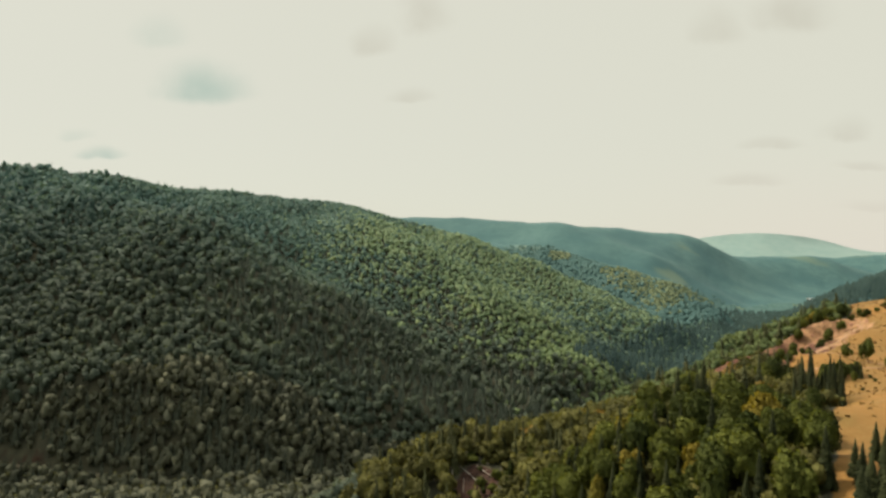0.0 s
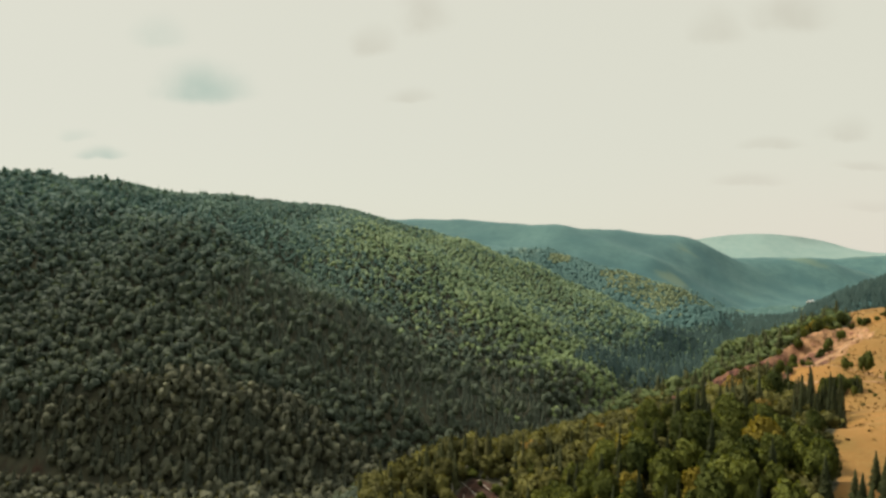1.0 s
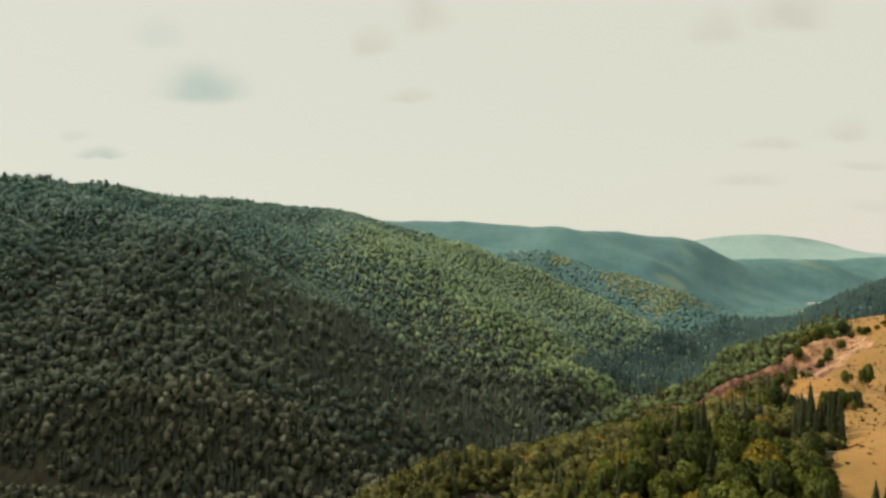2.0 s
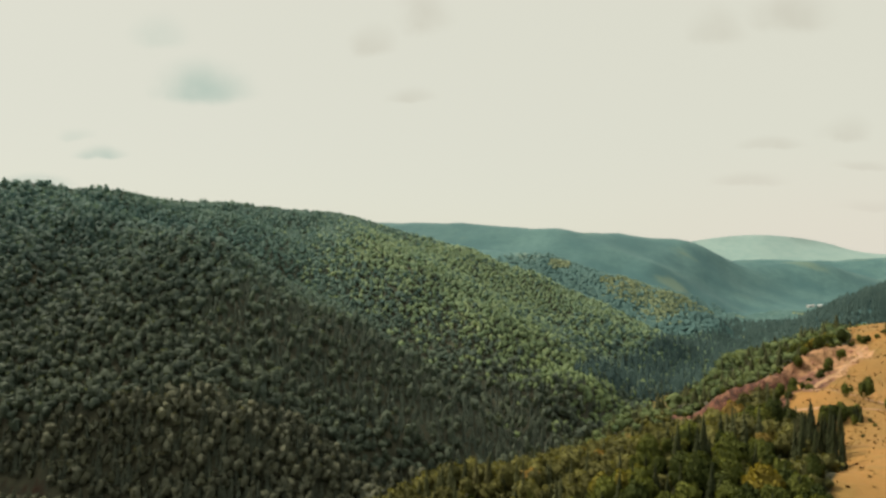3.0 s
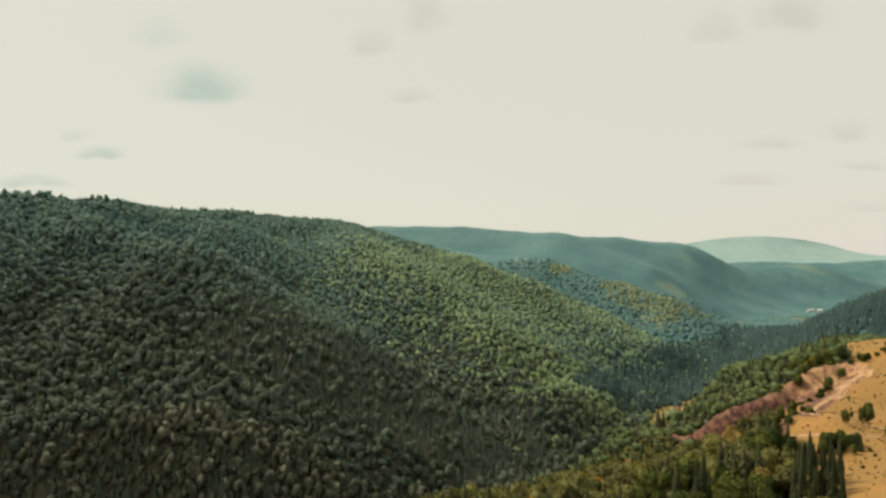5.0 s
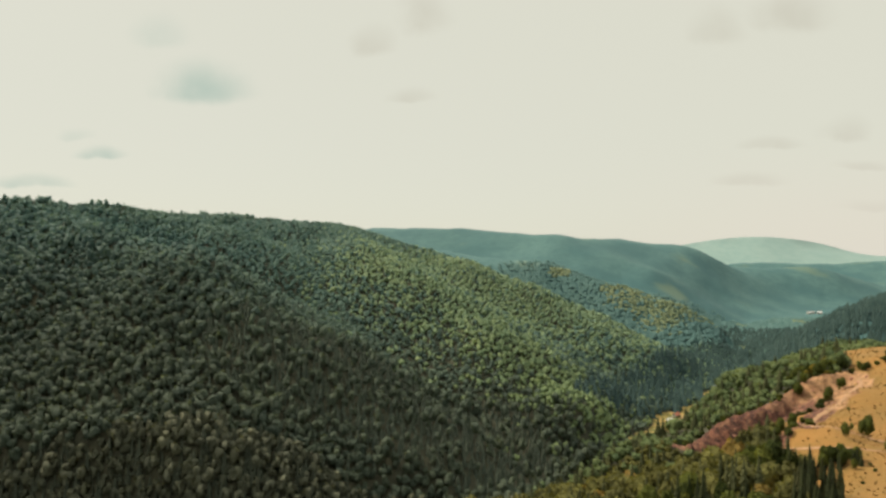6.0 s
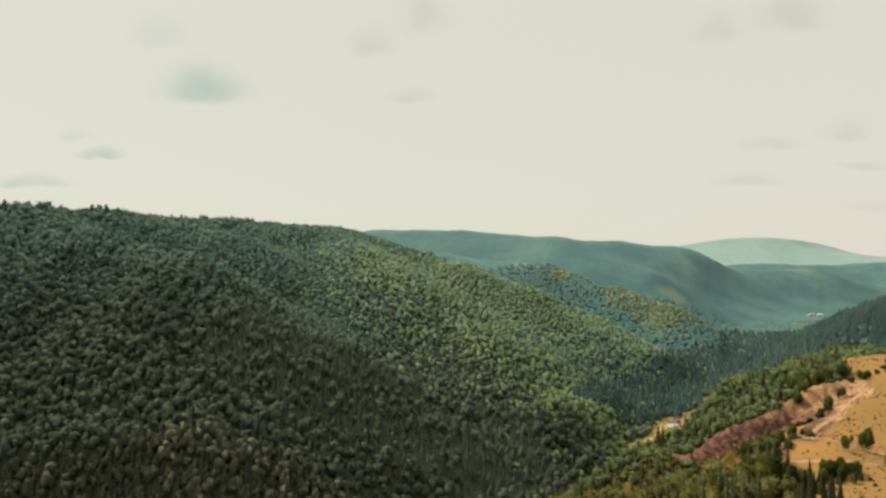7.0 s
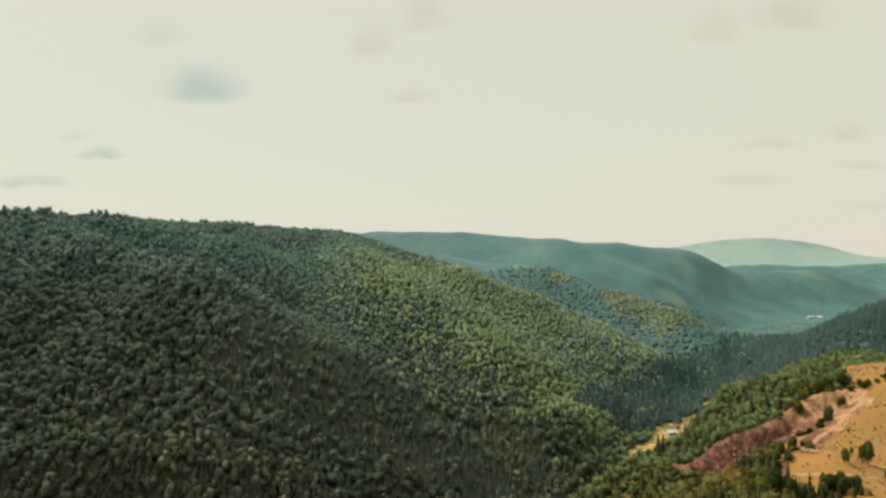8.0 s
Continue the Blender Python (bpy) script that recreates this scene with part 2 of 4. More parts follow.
# crests: a line of (x, y, height), the slope of the flanks, the roundness of the top
NEAR_SPUR = ([(-1500, 420, 250), (-700, 500, 215), (-371, 531, 181), (-293, 481, 160), (-203, 447, 138), (-145, 408, 106), (-95, 407, 84), (-62, 383, 58), (-15, 385, 36), (28, 352, 6)], 0.72, 22)
FRONT_SPUR = ([(-203, 445, 142), (-208, 400, 101), (-187, 356, 66), (-185, 312, 42), (-180, 290, 8)], 0.72, 25)
SADDLE = ([(-372, 531, 181), (-345, 590, 183), (-334, 640, 181), (-334, 705, 179)], 0.6, 30)
RAVINE_SIDE = ([(-345, 590, 178), (-238, 598, 165), (-194, 545, 122), (-151, 505, 104)], 0.6, 30)
# unseen ridge left of the view, added to shade the near slope
SHADE_RIDGE = ([(-1000, 700, 260), (-720, 640, 310), (-660, 570, 378), (-640, 480, 392), (-620, 400, 358), (-600, 330, 290), (-600, 240, 150), (-620, 150, 40)], 1.2, 20)
MAIN_CREST = ([(-1500, 800, 240), (-334, 705, 183), (-240, 770, 181), (-154, 849, 173), (20, 1000, 110)], 0.5, 60)
LIT_SPUR = ([(-164, 844, 174), (-90, 658, 147), (-22, 589, 112), (19, 532, 79), (83, 465, 35), (112, 432, 0)], 0.6, 25)
SECOND_SPUR = ([(-155, 850, 170), (10, 720, 135), (86, 714, 105), (183, 714, 62), (255, 727, 25), (300, 700, -6)], 0.62, 25)
THIRD_SPUR = ([(-100, 1300, 150), (192, 1088, 121), (346, 907, 61), (352, 800, -0)], 0.6, 25)
FAR_RIDGE = ([(-900, 1750, 215), (-200, 1650, 205), (94, 1572, 196), (277, 1430, 181), (470, 1560, 173), (604, 1570, 154), (693, 1600, 108), (770, 1630, 92), (900, 1650, 78), (1060, 1600, 20)], 0.42, 60)
FAR_SPUR_A = ([(277, 1430, 181), (420, 1230, 110), (520, 1120, 50)], 0.45, 45)
FAR_SPUR_B = ([(470, 1560, 173), (640, 1380, 70), (720, 1310, 5)], 0.45, 45)
HAZY_RIDGE = ([(796, 1700, 100), (946, 1680, 90), (1054, 1675, 96), (1140, 1675, 62), (1231, 1690, 24), (1330, 1700, -10)], 0.26, 80)
LAST_RIDGE = ([(1500, 2900, 70), (2030, 2700, 84), (2700, 2500, 130)], 0.3, 80)
DARK_HILL = ([(1700, 900, 190), (1000, 930, 140), (713, 920, 72), (620, 900, 26), (570, 850, -5)], 0.55, 40)
DARK_HILL_FRONT = ([(1000, 930, 140), (640, 790, 84), (565, 755, 62), (500, 720, 5)], 0.5, 30)
QUARRY_RIDGE = ([(1500, 200, 180), (700, 260, 120), (330, 311, 87), (268, 310, 90), (193, 267, 69), (140, 284, 34), (122, 290, 24)], 0.6, 40)
RIGHT_BANK = ([(330, 310, 87), (345, 400, 69), (385, 490, 56), (410, 570, 46), (440, 650, 10)], 0.5, 40)
FIELD_RIDGE = ([(324, 310, 98), (240, 242, 71), (172, 216, 71), (148, 160, 74), (149, 60, 72), (170, -60, 75), (240, -400, 90)], 0.42, 40)
GROVE_KNOLL = ([(140, 200, 62), (107, 184, 64), (82, 150, 70), (66, 106, 72), (89, 49, 76), (120, -60, 70)], 0.95, 12)
SLIP_SPUR = ([(90, 172, 57), (59, 192, 45), (16, 205, 43), (-18, 218, 28), (-45, 232, 2)], 0.55, 15)
BEHIND = ([(-900, -700, 190), (-200, -500, 120), (120, -60, 62)], 0.35, 60)
RIDGES = [NEAR_SPUR, FRONT_SPUR, SADDLE, RAVINE_SIDE, SHADE_RIDGE, MAIN_CREST, LIT_SPUR, SECOND_SPUR, THIRD_SPUR, FAR_RIDGE, FAR_SPUR_A, FAR_SPUR_B, HAZY_RIDGE, LAST_RIDGE, DARK_HILL, DARK_HILL_FRONT, QUARRY_RIDGE, RIGHT_BANK, FIELD_RIDGE, GROVE_KNOLL, SLIP_SPUR, BEHIND]
# smaller swells and hollows: x, y, reach, rise
SLOPE_KNOLLS = [(-124, 299, 40, 4.1), (-223, 302, 40, -9.8), (-50, 311, 40, -3.5), (-132, 370, 40, -2.7), (-263, 371, 40, -7.5), (-61, 379, 40, 3.0), (-224, 392, 40, 5.8), (15, 406, 40, -2.3), (-282, 440, 40, 3.6), (-12, 508, 40, -6.9), (-123, 517, 40, -4.9), (-36, 567, 40, 4.6), (-62, 601, 40, 4.1), (-100, 626, 40, -4.6), (-142, 647, 40, 5.1)]
FIELD_KNOLLS = [(50, 95, 15, 3.2), (72, 120, 15, -5.9), (92, 125, 40, 17.7), (60, 130, 15, -7.0), (43, 141, 15, 7.0), (82, 150, 15, -13.2), (30, 155, 28, 5.2), (68, 166, 15, 6.6), (15, 197, 15, -2.6), (116, 200, 20, -6.9), (169, 226, 15, -2.6), (150, 233, 20, 6.8), (96, 250, 20, -9.4), (118, 264, 20, -7.4), (128, 275, 15, -11.5), (155, 300, 15, 5.4), (206, 308, 20, 7.9), (237, 320, 15, -6.1), (130, 320, 15, -7.7), (219, 341, 15, -3.9), (262, 380, 28, 5.5), (166, 382, 15, -6.7), (183, 400, 40, -6.8), (196, 437, 40, -8.9)]
VALLEY_KNOLLS = [(82, 274, 26, -14), (97, 157, 12, -8), (77, 402, 40, 3.4), (82, 473, 40, -6.3), (28, 498, 40, 5.6), (112, 534, 40, 3.4), (255, 656, 40, 6.1), (242, 696, 40, -4.3), (369, 776, 40, 7.2), (299, 1034, 40, -3.2)]
KNOLLS = SLOPE_KNOLLS + FIELD_KNOLLS + VALLEY_KNOLLS
FLOOR = -1.5   # the level of the valley floor
AXIS = [(-900, 200), (-400, 264), (-200, 262), (-60, 252), (30, 310), (92, 366), (140, 420), (195, 490), (290, 610), (420, 790), (580, 990), (840, 1320), (1150, 1420), (1500, 1560), (2500, 2000)]


def height(x, y):
    x, y = np.asarray(x, float), np.asarray(y, float)
    total = np.full_like(x, math.exp(FLOOR / 4.5))
    for line, slope, top in RIDGES:
        z = np.full_like(x, -1e3)
        for d, crest in along(x, y, line):
            z = np.maximum(z, crest - slope * (np.sqrt(d * d + top * top) - top))
        total += np.exp(np.clip(z, -60, 400) / 4.5)
    z = 4.5 * np.log(total)
    far = np.hypot(x, y)
    rough = smooth(8, 40, off_line(x, y, AXIS)) * (1 - 0.75 * smooth(0, 25, x - 0.6 * y) * smooth(420, 340, y))
    for at_x, at_y, wide, rise in KNOLLS:
        z = z + rise * np.exp(-((x - at_x) ** 2 + (y - at_y) ** 2) / wide ** 2)
    z = FLOOR + (z - FLOOR) * smooth(9, 44 + 240 * smooth(900, 1250, far), off_line(x, y, AXIS))
    z = z + rough * (fractal(x, y, 90, 4, 3) * 5 + smooth(500, 1500, far) * fractal(x, y, 320, 4, 9) * 10)
    return z


def quarry_front(x, y):
    """Metres in front of the quarry's rim, and how far along it (0 to 1 in the cut)."""
    front = 0.2 * (x - 120) - 0.98 * (y - 303) + 6 * fractal(x, y, 38, 2, 71)
    side = 0.98 * (x - 120) + 0.2 * (y - 303)
    return front, side


def bare_earth(x, y):
    front, side = quarry_front(x, y)
    ragged = fractal(x, y, 14, 3, 21)
    reach = np.interp(side, [-6, 8, 30, 48, 60, 74, 98, 116], [10, 22, 18, 15, 34, 33, 18, 6])
    cut = smooth(-7, -3, front + 2 * ragged) * smooth(3, -3, front + 5 * ragged - reach) * smooth(-10, 0, side) * smooth(122, 108, side)
    worn = 0.8 * smooth(7, 2.5, off_line(x, y, [(150, 236), (151, 243), (158, 254), (171, 265), (187, 276), (205, 291), (224, 308)]) + 4 * ragged)
    spoil = 0.75 * smooth(5, 2, off_line(x, y, [(133, 231), (139, 237)]) + 4 * ragged)
    cut = np.maximum(np.maximum(cut, worn), spoil)
    slip = 0.7 * smooth(13, 7, np.hypot(x - 11, (y - 190) * 0.8) + 6 * ragged)
    verge = 0.55 * smooth(4.5, 1.5, np.hypot((x + 212) * 0.25, y - 285) + 4 * ragged)
    return np.maximum(np.maximum(cut, slip), verge)


def dry_field(x, y):
    """One stretch of dry pasture, from the grove's edge up past the quarry."""
    wave = fractal(x, y, 30, 3, 31)
    edge = np.interp(y, [84, 105, 120, 141, 166, 176, 192, 206, 225, 240, 252, 262, 275, 292, 312, 322, 340, 380, 440], [58, 72, 82, 98, 106, 100, 104, 134, 130, 130, 137, 150, 166, 183, 212, 227, 240, 256, 300])
    return smooth(83, 88, y + 3 * wave) * smooth(398, 388, y) * smooth(-2, 2, x - edge + 5 * wave) * smooth(620, 560, x)


def meadow(x, y):
    wave = 5 * fractal(x, y, 18, 3, 41)
    strip = smooth(9, 5, off_line(x, y, AXIS) + wave) * smooth(55, 90, x) * smooth(-0.15, 0.2, fractal(x, y, 70, 2, 43)) * smooth(620, 560, y)
    yard = smooth(14, 10, off_line(x, y, [(152, 438), (168, 456), (186, 478), (205, 508)]) + 1.4 * wave)
    patch = smooth(9, 6, np.hypot(x + 10, y - 206) + 0.4 * wave)
    return np.maximum(np.maximum(strip, yard), patch)


def shaped(x, y):
    """The land with the quarry cut into it."""
    z = height(x, y)
    front, side = quarry_front(x, y)
    inside = smooth(0, 14, side) * smooth(118, 96, side)
    z = z - (9 + 5 * smooth(62, 40, side)) * smooth(-1.5, 5 + 4 * smooth(62, 40, side), front + 2.5 * fractal(x, y, 12, 2, 5)) * smooth(42, 14, front) * inside
    bare = bare_earth(x, y)
    gully = np.abs(hash_noise(side / 4.5 + 0.6 * fractal(x, y, 9, 2, 57), front / 30, 59)) + 0.5 * np.abs(hash_noise(side / 2.2, front / 14, 61))
    z = z - 3.4 * gully * bare * smooth(-4, 2, front) * smooth(16, 6, front) * inside
    return z + bare * (fractal(x, y, 3.2, 2, 63) * 0.7 + fractal(x, y, 9, 3, 51) * 1.3 + np.abs(fractal(x, y, 16, 2, 53)) * 1.6)


# ---- mesh helpers ----
def quad_mesh(name, verts, quads, material, tint=None, smooth_faces=False, normals=None):
    me = bpy.data.meshes.new(name)
    verts, quads = np.asarray(verts, np.float32), np.asarray(quads, np.int32)
    me.vertices.add(len(verts))
    me.vertices.foreach_set("co", verts.ravel())
    me.loops.add(quads.size)
    me.loops.foreach_set("vertex_index", quads.ravel())
    me.polygons.add(len(quads))
    me.polygons.foreach_set("loop_start", np.arange(0, quads.size, 4, dtype=np.int32))
    if smooth_faces:
        me.polygons.foreach_set("use_smooth", np.ones(len(quads), bool))
    me.update(calc_edges=True)
    if tint is not None:
        me.attributes.new("tint", "FLOAT", "FACE").data.foreach_set("value", np.asarray(tint, np.float32))
    if normals is not None:
        me.attributes.new("custom_normal", "FLOAT_VECTOR", "POINT").data.foreach_set("vector", np.asarray(normals, np.float32).ravel())
        me.update()
    me.materials.append(material)
    return me


def part(name, bm, material, parent, label=""):
    me = bpy.data.meshes.new(name)
    bm.to_mesh(me)
    bm.free()
    me.materials.append(material)
    ob = new(name, me)
    ob.parent = parent
    return tagged(ob, label)


# ---- the land, one sheet out to the horizon ----
bearings = np.radians(np.concatenate([np.arange(-180, -54, 6.0), np.arange(-54, 21, 0.42), np.arange(21, 38, 0.13), np.arange(38, 54, 0.34), np.arange(54, 180, 6.0)]))
reaches = np.concatenate([[0.0], np.geomspace(12, 70, 14)[:-1], np.geomspace(70, 268, 118)[:-1], np.arange(268, 336, 1.1), np.geomspace(337, 900, 88)[:-1], np.geomspace(900, 4900, 60)])
LAND_A, LAND_R = np.meshgrid(bearings, reaches)
LAND_X, LAND_Y = LAND_R * np.sin(LAND_A), LAND_R * np.cos(LAND_A)
LAND_Z = shaped(LAND_X, LAND_Y)
LAND_Z[0] = LAND_Z[0, 0]


def ground_z(x, y):
    """The height of the sheet as it is meshed."""
    x, y = np.asarray(x, float), np.asarray(y, float)
    a, r = np.arctan2(x, y), np.hypot(x, y)
    i = np.clip(np.searchsorted(reaches, r) - 1, 0, len(reaches) - 2)
    j = np.clip(np.searchsorted(bearings, a) - 1, 0, len(bearings) - 2)
    s = (r - reaches[i]) / (reaches[i + 1] - reaches[i])
    t = np.clip((a - bearings[j]) / (bearings[j + 1] - bearings[j]), 0, 1)
    return (LAND_Z[i, j] * (1 - s) * (1 - t) + LAND_Z[i + 1, j] * s * (1 - t) + LAND_Z[i, j + 1] * (1 - s) * t + LAND_Z[i + 1, j + 1] * s * t)


def build_land():
    rows, cols = LAND_X.shape
    idx = np.arange(rows * cols).reshape(rows, cols)
    nxt = np.roll(idx, -1, axis=1)
    quads = np.stack([idx[:-1], nxt[:-1], nxt[1:], idx[1:]], -1).reshape(-1, 4)
    x, y = LAND_X.ravel(), LAND_Y.ravel()
    me = quad_mesh("ground", np.stack([x, y, LAND_Z.ravel()], 1), quads, LAND, smooth_faces=True)
    # the last channel brings in the haze-blue far colour with distance
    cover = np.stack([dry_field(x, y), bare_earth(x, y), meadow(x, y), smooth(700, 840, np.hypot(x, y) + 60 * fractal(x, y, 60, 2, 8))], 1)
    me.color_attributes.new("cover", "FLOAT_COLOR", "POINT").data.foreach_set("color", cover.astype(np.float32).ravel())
    tagged(new("ground", me), "wooded hills and dry ochre fields round a narrow valley", "ground", kind="structure")


build_land()

# ---- the far mountain ----
def build_mountain():
    """The last ridge, four kilometres off."""
    side = np.linspace(0.30, 0.86, 90)
    crest = EYE + 4500 * (0.0235 * np.exp(-((side - 0.56) / 0.115) ** 2 * 0.9) + 0.004 * np.sin(side * 31) * 0.3 - 0.012 * smooth(0.66, 0.8, side) + 0.006)
    rows = []
    for down, back in ((1.0, 0), (0.85, -60), (0.6, -190), (0.3, -380), (0.0, -600), (-0.2, -700)):
        y = 4650 + back + 30 * fractal(side * 4500, side * 0 + back * 3, 300, 3, 2)
        rows.append(np.stack([side * 4500, y, np.where(down > 0, 0, -30) + crest * max(down, 0) + (0 if down == 1.0 else 1) * 14 * fractal(side * 4500, side * 0 + back * 7, 240, 4, 6)], 1))
    verts = np.concatenate(rows)
    idx = np.arange(len(verts)).reshape(len(rows), -1)
    quads = np.stack([idx[1:, :-1], idx[1:, 1:], idx[:-1, 1:], idx[:-1, :-1]], -1).reshape(-1, 4)
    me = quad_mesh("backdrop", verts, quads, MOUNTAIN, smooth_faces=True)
    tagged(new("backdrop", me), "mountain ridge on the horizon, haze in its pale blue-green colour", "mountain", kind="structure")


build_mountain()


# ---- tree shapes ----
def turn_z(a):
    c, s = np.cos(a), np.sin(a)
    z, o = np.zeros_like(a), np.ones_like(a)
    return np.stack([c, -s, z, s, c, z, z, z, o], -1).reshape(-1, 3, 3)


def unit(v):
    return v / np.maximum(np.linalg.norm(v, axis=-1, keepdims=True), 1e-6)


def quads_at(rng, places, normals, size, jitter=0.45):
    """A leafy tuft, one four-cornered face, at each place."""
    k = len(places)
    n = unit(normals + jitter * rng.normal(size=(k, 3)))
    a = unit(np.cross(n, rng.normal(size=(k, 3))))
    b = np.cross(n, a)
    s = size * rng.uniform(0.65, 1.35, (k, 4, 1))
    corner = np.stack([a, b, -a, -b], 1) * s
    return (places[:, None] + corner).reshape(-1, 3)


def cube_ball(cuts=2):
    """A ball of quads."""
    verts, quads = [], []
    line = np.linspace(-1, 1, cuts + 1)
    for axis in range(3):
        for side in (-1, 1):
            base = len(verts)
            for p in line:
                for q in line:
                    v = np.zeros(3)
                    v[axis], v[(axis + 1) % 3], v[(axis + 2) % 3] = side, p * side, q
                    verts.append(v / np.linalg.norm(v))
            for i in range(cuts):
                for j in range(cuts):
                    o = base + i * (cuts + 1) + j
                    quads.append((o, o + cuts + 1, o + cuts + 2, o + 1))
    return np.array(verts), np.array(quads)


def stacked(parts):
    """Joins triples of corners, faces and shading normals."""
    verts, quads, normals, base = [], [], [], 0
    for v, q, n in parts:
        verts.append(v)
        quads.append(np.asarray(q) + base)
        normals.append(n)
        base += len(v)
    return np.concatenate(verts), np.concatenate(quads), np.concatenate(normals)


def loose(v, n):
    return v, np.arange(len(v)).reshape(-1, 4), np.repeat(unit(n), 4, axis=0)


def domed_crown(rng, lumps, cuts, tufts, size, slim=1.0, tall=0.46, ruffle=0.8, rough=0.0):
    """A crown for a tree one high: a closed dome of rounded boughs, with loose tufts on it."""
    d = unit(rng.normal(size=(lumps, 3)) + np.array([0, 0, 0.25]))
    c, r = d * rng.uniform(0.42, 0.72, (lumps, 1)), rng.uniform(0.26, 0.46, lumps)
    shape, middle = np.array([0.42 * slim, 0.42 * slim, tall]), np.array([0, 0, 0.98 - tall])
    turn, shift = rng.normal(size=(3, 3)) * 4.5, rng.uniform(0, 6.28, 3)

    def skin(e):
        b = e @ c.T
        s = b * b - (c * c).sum(1) + r * r
        reach = np.where(s > 0, b + np.sqrt(np.maximum(s, 0)), 0.0)
        k = reach.argmax(1)
        ragged = np.sin(e @ turn + shift)
        far = (np.maximum(reach.max(1), 0.58) * (1 + rough * ragged.sum(1) * 0.5))[:, None]
        return far * e, unit(0.75 * unit(far * e - c[k]) + 0.45 * e + 2.2 * rough * ragged)
    ball, faces = cube_ball(cuts)
    faces = faces[ball[faces][:, :, 2].mean(1) > -0.55]
    v, n = skin(ball)
    out = [(v * shape * (0.93 if tufts else 1.0) + middle, faces, n)]
    if tufts:
        e = unit(rng.normal(size=(tufts, 3)) + np.array([0, 0, 0.35]))
        v, n = skin(e)
        out.append(loose(quads_at(rng, v * shape * rng.uniform(0.96, 1.10, (tufts, 1)) + middle, n, size, ruffle), n + 0.35 * rng.normal(size=(tufts, 3))))
    return stacked(out)


def conifer_crown(rng, levels, round_count, wide, low=0.06, heart=True):
    """A spire one high: whorls of drooping boughs that shorten to the tip."""
    verts, normals = [], []
    for k in range(levels):
        h = low + (1 - low) * (k / levels) ** 0.9
        reach = wide * (1 - h) ** 0.95 * rng.uniform(0.8, 1.15) + 0.012
        turn0 = rng.uniform(0, 6.28)
        for j in range(round_count):
            a = turn0 + j * 6.283 / round_count + rng.normal() * 0.15
            l = reach * rng.uniform(0.7, 1.25)
            w = l * rng.uniform(0.30, 0.45)
            drop = l * rng.uniform(0.25, 0.6)
            ca, sa = math.cos(a), math.sin(a)
            thick = 0.9 / levels
            for p, q, z in ((0.0, 0.0, h + thick), (0.6 * l, -w, h - 0.3 * drop), (l, 0, h - drop), (0.6 * l, w, h - 0.3 * drop)):
                verts.append((p * ca - q * sa, p * sa + q * ca, z))
            normals.append((ca + rng.normal() * 0.2, sa + rng.normal() * 0.2, 0.55))
    out = [loose(np.array(verts), np.array(normals))]
    if heart:
        around = np.arange(6) * 1.0472
        ring = np.stack([0.6 * wide * np.cos(around), 0.6 * wide * np.sin(around), np.full(6, low)], 1)
        tip = np.stack([0.004 * np.cos(around), 0.004 * np.sin(around), np.full(6, 0.93)], 1)
        way = unit(np.stack([np.cos(around), np.sin(around), np.full(6, 0.3)], 1))
        out.insert(0, (np.concatenate([ring, tip]), np.array([(k, (k + 1) % 6, 6 + (k + 1) % 6, 6 + k) for k in range(6)]), np.concatenate([way, way])))
    return stacked(out)


def plant(name, shapes, x, y, tall, wide, tint, material, label, category, sink=0.2, lay=0.0):
    """A wood too thick to count: one mesh of kind stuff; lay turns its shading towards that of the hillside."""
    rng = np.random.default_rng(len(x))
    z = ground_z(x, y) - sink
    which, spin = rng.integers(0, len(shapes), len(x)), rng.uniform(0, 6.283, len(x))
    verts, quads, normals, tints, base = [], [], [], [], 0
    for k, (v, q, n) in enumerate(shapes):
        on = np.nonzero(which == k)[0]
        if not len(on):
            continue
        scaled = v[None] * np.stack([wide[on], wide[on], tall[on]], 1)[:, None]
        placed = np.einsum("nij,nvj->nvi", turn_z(spin[on]), scaled) + np.stack([x[on], y[on], z[on]], 1)[:, None]
        verts.append(placed.reshape(-1, 3))
        bent = np.einsum("nij,vj->nvi", turn_z(spin[on]), n)
        if lay:
            gx, gy = x[on], y[on]
            hill = unit(np.array([0, 0, 0.2]) + unit(np.stack([ground_z(gx - 6, gy) - ground_z(gx + 6, gy), ground_z(gx, gy - 6) - ground_z(gx, gy + 6), np.full(gx.size, 12.0)], 1)))
            bent = unit((1 - lay) * bent + lay * hill[:, None])
        normals.append(bent.reshape(-1, 3))
        quads.append((q[None] + (np.arange(len(on)) * len(v))[:, None, None] + base).reshape(-1, 4))
        tints.append(np.repeat(tint[on], len(q)))
        base += len(on) * len(v)
    me = quad_mesh(name, np.concatenate(verts), np.concatenate(quads), material, np.concatenate(tints), normals=np.concatenate(normals))
    return tagged(new(name, me), label, category, kind="stuff")


def scattered(rng, x0, x1, y0, y1, step):
    """Places on a jittered lattice."""
    gx, gy = np.meshgrid(np.arange(x0, x1, step), np.arange(y0, y1, step))
    gx, gy = gx.ravel(), gy.ravel()
    return gx + rng.uniform(-0.48, 0.48, gx.size) * step, gy + rng.uniform(-0.48, 0.48, gx.size) * step


